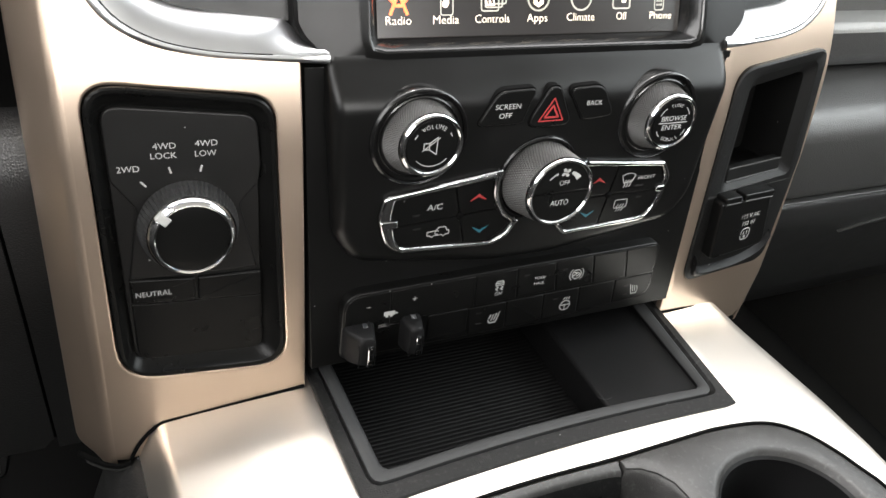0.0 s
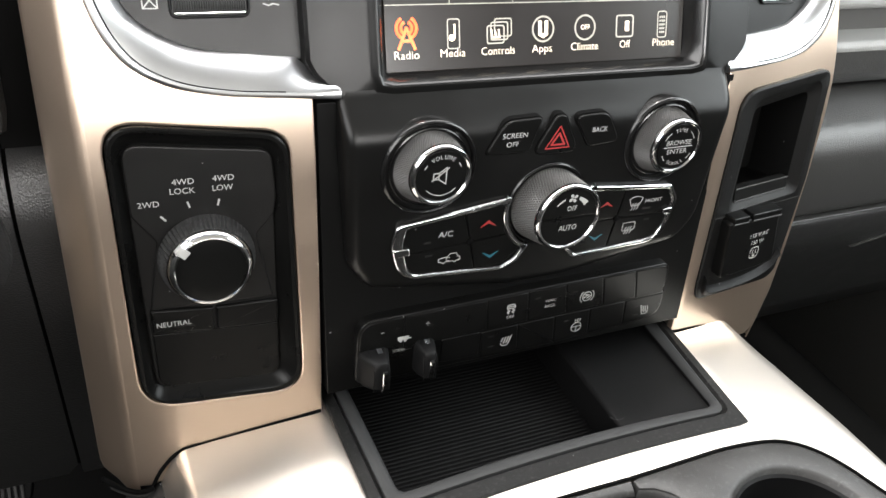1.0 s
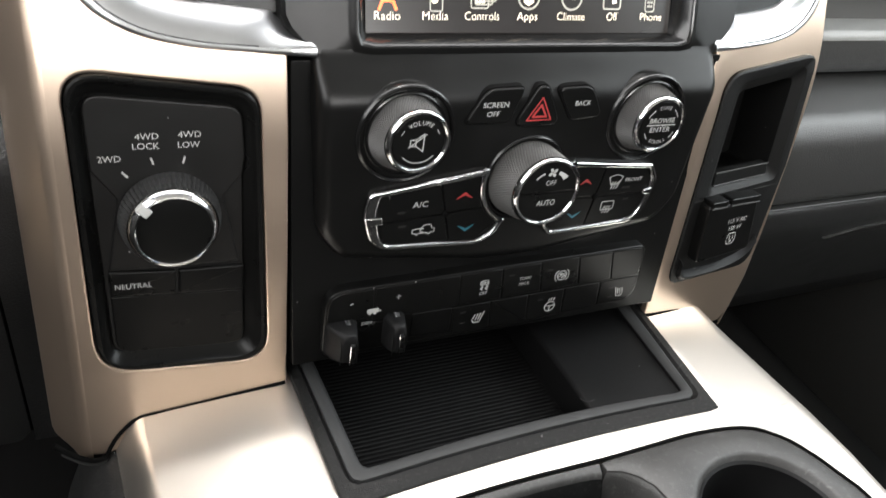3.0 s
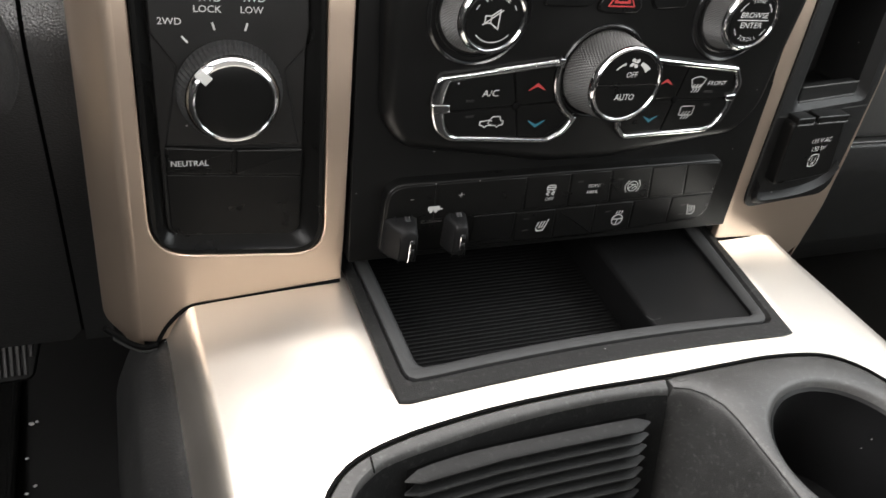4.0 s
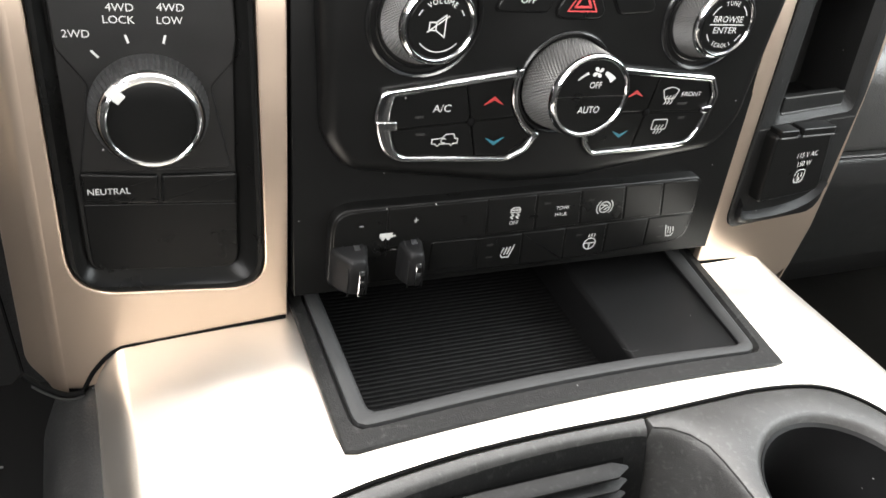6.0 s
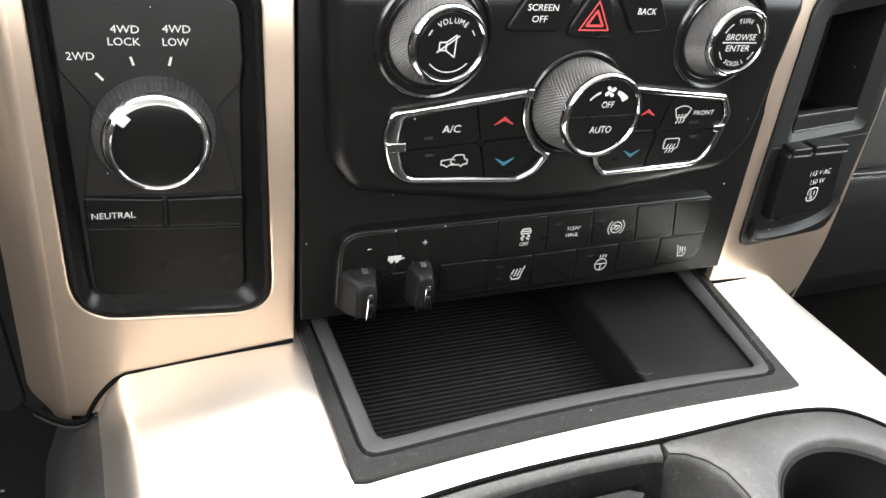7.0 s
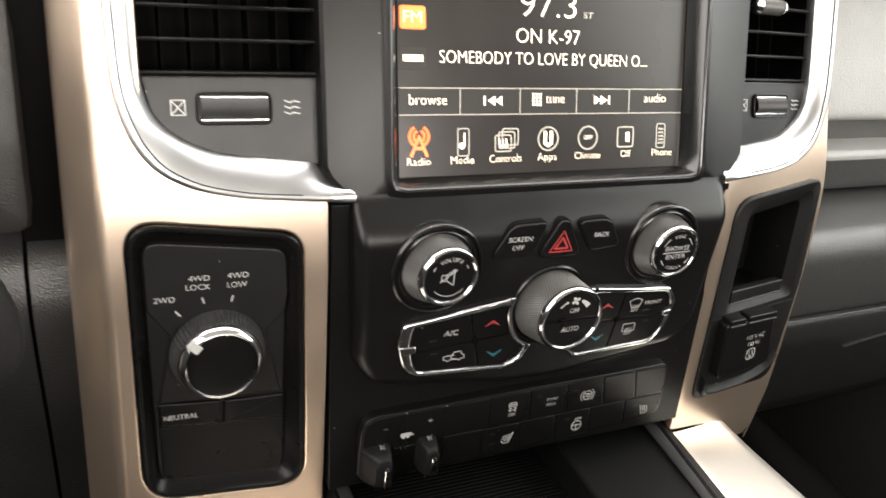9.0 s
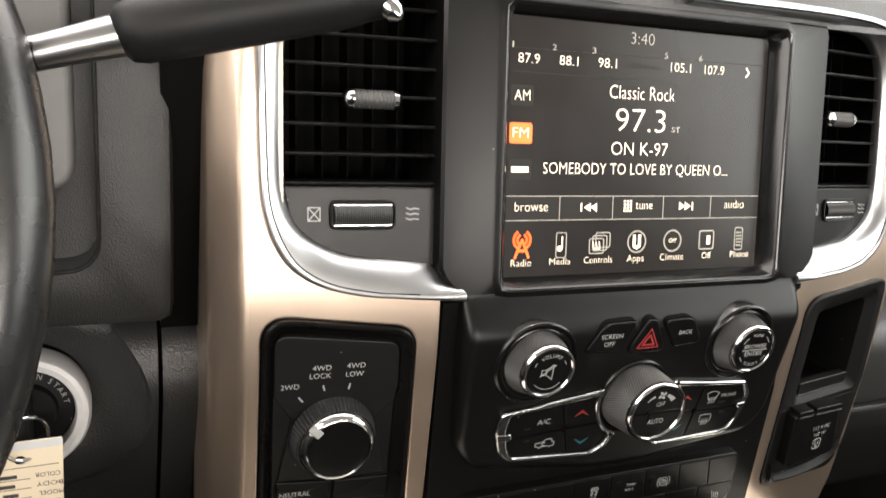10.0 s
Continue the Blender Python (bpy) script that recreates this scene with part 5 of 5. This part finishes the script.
shell("floor", -0.95, 0.95, -2.0, 1.0, -0.05, 0.0, CARPET, "black carpeted cab floor", "floor")
shell("ceiling", -0.95, 0.95, -2.0, -0.20, 1.50, 1.56, HEADLINER, "grey cloth cab headliner", "ceiling")
shell("wall_rear", -0.95, 0.95, -2.0, -1.92, 0.0, 1.06, DOORVINYL, "dark rear cab wall below the window", "wall")
# Unseen partition, added to keep rear window light off the lower stack.
shell("wall_light_block", -0.87, 0.87, -0.86, -0.74, 0.0, 0.905, RUBBER, "unseen plain black partition added to block low rear light", "wall")
shell("wall_firewall", -0.95, 0.95, 0.80, 0.90, 0.0, 0.86, CARPET, "dark firewall ahead of the dashboard", "wall")
for n, x0, x1 in (("left", -0.95, -0.87), ("right", 0.87, 0.95)):
    shell("wall_" + n, x0, x1, -1.92, 0.80, 0.0, 0.87, DOORVINYL, "dark vinyl door wall below the window", "wall")
    shell("pillar_" + n, x0, x1, -1.10, -0.95, 0.87, 1.50, HEADLINER, "grey door pillar", "pillar")

# ---------------------------------------------------------------- dash beside the stack


def skin(rows, x0, x1, n=6):
    """A moulded skin drawn out along x from points (y, z)."""
    return loft(bmesh.new(), [[R(x0 + (x1 - x0) * i / n, y, z) for y, z in rows] for i in range(n + 1)], False)


def rounded_line(pts, r, n=5):
    """An open line of points with its inner corners rounded."""
    out = [pts[0]]
    for p, q, s in zip(pts, pts[1:], pts[2:]):
        p, q, s = Vector(p), Vector(q), Vector(s)
        t = min(r, 0.45 * (p - q).length, 0.45 * (s - q).length)
        a, b = q + (p - q).normalized() * t, q + (s - q).normalized() * t
        out += [tuple(a * (1 - j / n) ** 2 + q * 2 * (j / n) * (1 - j / n) + b * (j / n) ** 2) for j in range(n + 1)]
    return out + [pts[-1]]


solo("dash_top", skin(rounded_line([(60, 100), (64, 118), (100, 128), (400, 122), (780, 90)], 12), -860, 860), LEATHER, "grained black dashboard top below the windscreen", "dashboard", "structure")
dash = thing("passenger_dash", R(450, 100, -330), "passenger side dashboard with grained grey vinyl and glove box", "dashboard")
part("upper_pad", skin(rounded_line([(150, 118), (128, 70), (92, -14), (88, -29), (104, -31)], 7), 186, 860), GREYVINYL, dash, "grained grey upper dash pad")
part("recess_band", skin(rounded_line([(103, -26), (103.5, -40), (106, -54)], 3), 186, 860), DOORVINYL, dash, "dark recessed band")
# Upward top of the middle moulding; paler vinyl puts its light into the colour.
part("lit_top_strip", skin(rounded_line([(112, -46.5), (104, -47.6), (85, -49.6), (82.6, -53), (83, -56)], 2), 186, 860), GREYVINYL, dash, "top of the middle moulding, coloured pale as if lit")
part("middle_pad", skin(rounded_line([(84.2, -51.5), (83.2, -55), (87, -74), (95, -84.5), (110, -86.5)], 5), 186, 860), LEATHER, dash, "grained dark grey middle dash panel")
# The shade under the ledge is a near-black sheet.
part("shadow_gap", skin([(108, -80), (116, -102)], 186, 860), GAP, dash, "dark sheet for the ledge's shade above the glove box")
part("glove_box_lid", skin(rounded_line([(118, -93), (106, -90), (92, -95), (64, -105), (56, -119), (58, -140), (63.5, -176), (90, -177)], 9, 7), 186, 860), LEATHER, dash, "grained black glove box lid")
part("lid_edge", skin(rounded_line([(80, -175.5), (63.2, -176.4), (62.2, -177.2), (63.2, -178.2), (80, -178.6)], 1), 186, 860), CHARCOAL, dash, "thin grey edge of the lid")
part("lower_panel", skin(rounded_line([(92, -180), (66, -181), (72, -205), (140, -330), (240, -440)], 8), 186, 860), LOWVINYL, dash, "grained black lower glove box")
part("latch", plate(rounded([(361, -226), (384, -218.4), (404, -214), (440, -211), (440, -219), (404, -222)], [1, 6, 6, 1, 1, 6], 4), -6, 1.5, lambda a, b, d=0.0: R(a, 71 - d - 0.5 * (b + 205), b), 1.0), CHARCOAL, dash, "grey latch edge")

drv = thing("driver_dash", R(-320, 60, -62), "driver side dashboard panel of grained black vinyl", "dashboard")
DP = lambda a, b, d=0.0: R(a, 52 - d + 0.22 * max(0.0, b + 20), b)
po = star(rounded(box(-480, -231, -61, 116), [2, 7, 2, 2], 5), (-330, 40), 160)
ph = star(rounded(box(-440, -262.4, -32, 112), [2, 15, 2, 2], 6), (-330, 40), 160)
part("panel", loft(bmesh.new(), [[DP(x, y, -40) for x, y in po], [DP(x, y, -5) for x, y in po], [DP(x, y, -1.5) for x, y in inset(po, 1.6)], [DP(x, y, 0) for x, y in inset(po, 5)], [DP(x, y, 0) for x, y in inset(ph, -1.8)], [DP(x, y, -0.6) for x, y in inset(ph, -0.6)],
     [DP(x, y, -2) for x, y in ph], [DP(x, y, -14) for x, y in ph]], True, False, True), SHADEDVINYL, drv)
part("opening_lip", loft(bmesh.new(), [[DP(x, y, d) for x, y in inset(ph, g)] for g, d in ((-1.6, 0.1), (-1.0, 0.7), (-0.3, 0.3), (0.1, -1))]), RIMGREY, drv, "thin grey lip")
part("inner_pod", plate(rounded(box(-440, -270, 0, 114), [2, 13, 2, 2], 6), -14, -5, DP, 4, 4), PODGREY, drv, "rounded dark grey inner pod")
low = rounded_line([(100, -60), (66, -78), (58, -104), (66, -128), (92, -200), (130, -330)], 12)
IG = plane_frame(68, -113, 14)
IC = (-296, 0)


def column_y(z):
    """How far ahead the column panel lies at a height."""
    for (y0, z0), (y1, z1) in zip(low, low[1:]):
        if z1 <= z <= z0:
            return y0 + (y1 - y0) * (z0 - z) / max(1e-6, z0 - z1)
    return low[0][0] if z > low[0][1] else low[-1][0]


co, ci = star(box(-480, -237.5, -330, -60), (-296, -113), 160), star(circle(-296, -113, 56, 120), (-296, -113), 160)
loops = []
for f in [i / 22 for i in range(23)]:
    loops.append([R(p[0] + (q[0] - p[0]) * f, column_y(p[1] + (q[1] - p[1]) * f), p[1] + (q[1] - p[1]) * f) for p, q in zip(co, ci)])
part("column_panel", loft(bmesh.new(), loops), LOWVINYL, drv, "grained black column panel")
loops = []
for f in (0.0, 0.04, 0.1, 0.2, 0.35, 0.5, 0.65, 0.8, 0.9, 1.0):
    r, w2 = 56 - 28 * f, f ** 0.6
    loop = []
    for x, z in star(circle(-296, -113, r, 120), (-296, -113), 160):
        deep = IG(x, z + 113, -12).y * 1000
        loop.append(R(x, column_y(z) * (1 - w2) + deep * w2, z))
    loops.append(loop)
part("dish", loft(bmesh.new(), loops), LOWVINYL, drv, "dished grained surround of the ignition switch")
part("end_panel", skin([(y - 1.5, z) for y, z in low], -235.5, -219, 3), LOWVINYL, drv, "narrow grained black end panel")
part("joint", skin([(y + 8, z) for y, z in low], -238, -235, 1), GAP, drv, "dark joint")
part("gap_panel", block(-236, -216, 66, 78, -70, 110), GAP, drv, "dark gap beside the trim")

# ---------------------------------------------------------------- ignition and key tag
ign = thing("ignition_switch", IG(*IC), "ignition switch with pale grey ring and black barrel", "ignition switch")
part("ring", lathe([(28.2, -16), (28.2, 2), (27, 4.2), (24.8, 4.8), (22, 3.6), (21, 0), (21, -6)], IC, IG, 72, False), PALEGREY, ign, "pale grey ring")
part("barrel", lathe([(21, -6), (20, -4.6), (13.5, -4.0), (13, 1.5), (12, 2.4)], IC, IG, 56), RUBBER, ign, "black barrel")
part("lettering", arc_words("RUN", 2.7, IC, 17.2, 82, 11.5, IG, -3.9), WHITE, ign)
part("lettering", arc_words("START", 2.7, IC, 17.2, 32, 10.5, IG, -3.9), WHITE, ign)
key = thing("key", IG(IC[0], IC[1], 4), "car key in the ignition with a split ring", "key")
part("bow", plate(rounded(box(IC[0] - 7, IC[0] + 3, -13, 13), 4), 1.5, 30, IG, 2.4), RUBBER, key, "black key head")
hoop = [R(-293 + 8.5 * math.cos(a), 30 + 3.5 * math.cos(a), -100.5 + 10.5 * math.sin(a)) for a in [2 * math.pi * i / 40 for i in range(41)]]
part("split_ring", sweep(hoop, 0.0009, 10), CHROME, key, "bright steel split ring")
TG0 = plane_frame(30, -101, 0)
TG = lambda a, b, d=0.0: TG0(a - 1.4, b, d)
tag = thing("key_tag", TG(-295, -20), "manila card key tag with printed lines", "key tag")
card = star(rounded([(-277.3, 0), (-295.5, -0.6), (-314, -22), (-314, -68), (-279.2, -68)], 0.8, 2), (-294.3, -10.2), 80)
hole = circle(-294.3, -10.2, 2.4, 80)
part("card", loft(bmesh.new(), [[TG(x, y, -0.2) for x, y in hole], [TG(x, y, -0.2) for x, y in card], [TG(x, y, 0.2) for x, y in card], [TG(x, y, 0.2) for x, y in hole], [TG(x, y, -0.2) for x, y in hole]]), MANILA, tag)
part("reinforced_edge", plate([(-277.5, -0.2), (-295.4, -0.8), (-299, -5), (-277.3, -4.2)], 0.1, 0.4, TG, 0.05, 1), PALEGREY, tag, "grey reinforced top strip")
for i, word in enumerate(("COLOR", "BODY", "MODEL", "MAKE", "YEAR")):
    part("lettering", words(word, 2.3, (-284.0 + 0.5 * i, -18.6 - 5.0 * i), TG, 0.4, spin=180, span=10.6 - 0.5 * abs(i - 1)), INK, tag)
    part("rule", stroke([[(-313, -20.4 - 5.0 * i), (-291, -20.2 - 5.0 * i)]], 0.25, TG, 0.38), INK, tag)
for i, (x, w2) in enumerate(((-303, 7), (-305, 8), (-302, 6))):
    part("ink_bar", solid([box(x, x + w2, -19.4 - 5.0 * i, -17.6 - 5.0 * i)], TG, 0.4), INK, tag)
part("rule", stroke([[(-310, -14.4), (-279.5, -13.6)]], 0.25, TG, 0.38), INK, tag)
part("rule", stroke([[(-312, -44.4), (-278.6, -44.0), (-278.4, -62), (-312, -62)]], 0.3, TG, 0.38), INK, tag)

# ---------------------------------------------------------------- steering wheel and shift lever
WC, WL = Vector((-0.478, -0.034, 0.030)), radians(25)
wheel = thing("steering_wheel", WC, "black leather steering wheel", "steering wheel")
ringp = [WC + Vector((0.19 * math.cos(a), 0.19 * math.sin(a) * math.sin(WL), 0.19 * math.sin(a) * math.cos(WL))) for a in [math.pi + 2 * math.pi * i / 72 for i in range(73)]]
part("rim", sweep(ringp, 0.0155, 20), WHEELSKIN, wheel, "black grained leather rim")
part("hub", sweep([WC + Vector((0, 0.10, -0.045)), WC + Vector((0, 0.03, -0.014)), WC + Vector((0, 0.0, 0.0))], [0.05, 0.07, 0.06], 32), RUBBER, wheel, "black hub")
for a in (180, 0, 270):
    d = Vector((math.cos(radians(a)), math.sin(radians(a)) * math.sin(WL), math.sin(radians(a)) * math.cos(WL)))
    part("spoke", sweep([WC + Vector((0, 0.02, -0.01)) + d * 0.05, WC + Vector((0, 0.015, -0.006)) + d * 0.12, WC + d * 0.186], [0.016, 0.012, 0.010], 14), RUBBER, wheel)
col = solo("steering_column", sweep([WC + Vector((0, 0.05, -0.022)), WC + Vector((0, 0.10, -0.045)), WC + Vector((0, 0.30, -0.14))], [0.045, 0.055, 0.06], 28), RUBBER, "black steering column shroud", "steering column")
gear = thing("shift_lever", Vector((-0.40, 0.04, 0.05)), "column shift lever with chrome neck and black grip", "shift lever")
part("stalk", sweep([Vector(p) * 0.001 for p in ((-430, 60, 30), (-360, 28, 50), (-300, 3, 66), (-277, -2, 70))], [0.008, 0.007, 0.0055, 0.0052], 18), RUBBER, gear, "black stalk")
neck = part("neck", sweep([Vector(p) * 0.001 for p in ((-281, -1, 69), (-266, 0, 73.5), (-252, 1, 77.5))], [0.0056, 0.0062, 0.0072], 24), SATINCHROME, gear, "satin chrome neck")
part("grip", sweep([Vector(p) * 0.001 for p in ((-253, 1, 77.2), (-251, 1, 78), (-246, 1, 79.5), (-225, 0.5, 85), (-200, 0, 91.5), (-180, -0.5, 96), (-165, -1, 100), (-160, -1, 101.5))], [0.0072, 0.0098, 0.0112, 0.0118, 0.0118, 0.0110, 0.0095, 0.006], 28), RUBBER, gear, "black rubber grip")
part("tip_button", sweep([Vector(p) * 0.001 for p in ((-163, -7, 96), (-161, -10, 94), (-159.5, -12, 93))], [0.004, 0.0036, 0.0014], 16), CHROME, gear, "bright chrome button")

# ---------------------------------------------------------------- footwell
flank = rounded_line([(-186, -226), (-196, -228), (-208, -236), (-217, -262), (-222, -340), (-224, -715), (-186, -715)], 10)
solo("console_side", loft(bmesh.new(), [[R(x, y, z - 0.02 * (10 - y)) for x, z in flank] for y in (-400, -200, -60, 10, 16)], True, True, True), SIDEBLACK, "black plastic side of the console base", "panel", "structure")
under = [(-218, -213), (-214.6, -217.2), (-211.3, -221.1), (-206, -225.8), (-201.5, -227.8), (-196.4, -227.0)]
solo("foot_joint", sweep([R(x, 4.0, z) for x, z in smooth_curve(under, 20)], 0.0013, 10), GAP, "dark joint below the dashboard trim", "trim", "structure")
# A black lip; its highlight is put into the grey colour.
solo("foot_lip", sweep([R(x, 4.6, z - 2.4) for x, z in smooth_curve(under[1:], 20)], 0.0013, 12), RIMMATTE, "thin moulded lip below the dashboard trim, greyed for its highlight", "trim", "structure")
solo("console_base", block(-186, 160, -400, 60, -715, -292), SIDEBLACK, "black base below the centre console", "panel", "structure")
solo("stack_base", block(-205, 186, 30, 700, -715, -235), SIDEBLACK, "black housing below the centre stack", "panel", "structure")
ped = thing("brake_pedal", R(-330, 330, -560), "worn grey rubber brake pedal with upright ribs", "pedal")
PD = plane_frame(328, -496, 42)
part("pad", plate(rounded([(-372, -40), (-297, -40), (-283, 18.5), (-369, 20)], [12, 10, 4, 4], 5), -7, 0, PD, 2), RUBBER, ped, "black rubber pad")
for i in range(16):
    x = -367.6 + 5.3 * i
    foot = max(-35.0, -30 + (x + 6.5 + 295) * 46 / 12)
    if foot < 8:
        part("tread", plate(rounded([(x, foot), (x + 3.0, foot), (x + 3.2, 15.5), (x + 0.2, 15.5)], 1.2, 3), 0, 2.4, PD, 0.8, 2), KNURL, ped, "raised grey tread")
part("arm", sweep([PD(-334, 10, -6), PD(-334, 60, -30), PD(-336, 150, -40), PD(-336, 300, -60), R(-336, 815, -200)], [0.011, 0.011, 0.012, 0.012, 0.012], 12), RUBBER, ped, "black pedal arm")

solo("floor_mat", loft(bmesh.new(), [[R(x, y, z) for x, y in rounded(box(-700 + g, -341 - g, -300 + g, 520 - g), 30, 6)] for g, z in ((0, -716), (0, -706), (2.5, -703.5), (6, -703.5), (8, -706.5))], True, False, True), SIDEBLACK, "black rubber floor mat in the footwell", "floor mat")
random.seed(4)
for x, y, size in ((-328, 424, 3.2), (-323, 426, 2.2), (-331, 374, 2.0), (-322, 335, 2.2), (-330, 326, 2.2)):
    bm = bmesh.new()
    bmesh.ops.create_icosphere(bm, subdivisions=1, radius=size * 0.001)
    for v in bm.verts:
        v.co = R(x, y, -713.6) + Vector((v.co.x * random.uniform(0.7, 1.4), v.co.y * random.uniform(0.6, 1.1), v.co.z * 0.6))
    solo("crumb", bm, PALEGREY, "small pale crumb on the black carpet", "crumb", "", "crumbs in the footwell")
thread = [(34.8, -43.6), (36.2, -45.4), (38.4, -46.7), (41.2, -46.6), (42.6, -46.0)]
solo("lint_thread", sweep([C(x, y, -4.05) for x, y in smooth_curve(thread, 16)], 0.00015, 6), RIMMATTE, "short grey lint thread lying in the tray", "lint")
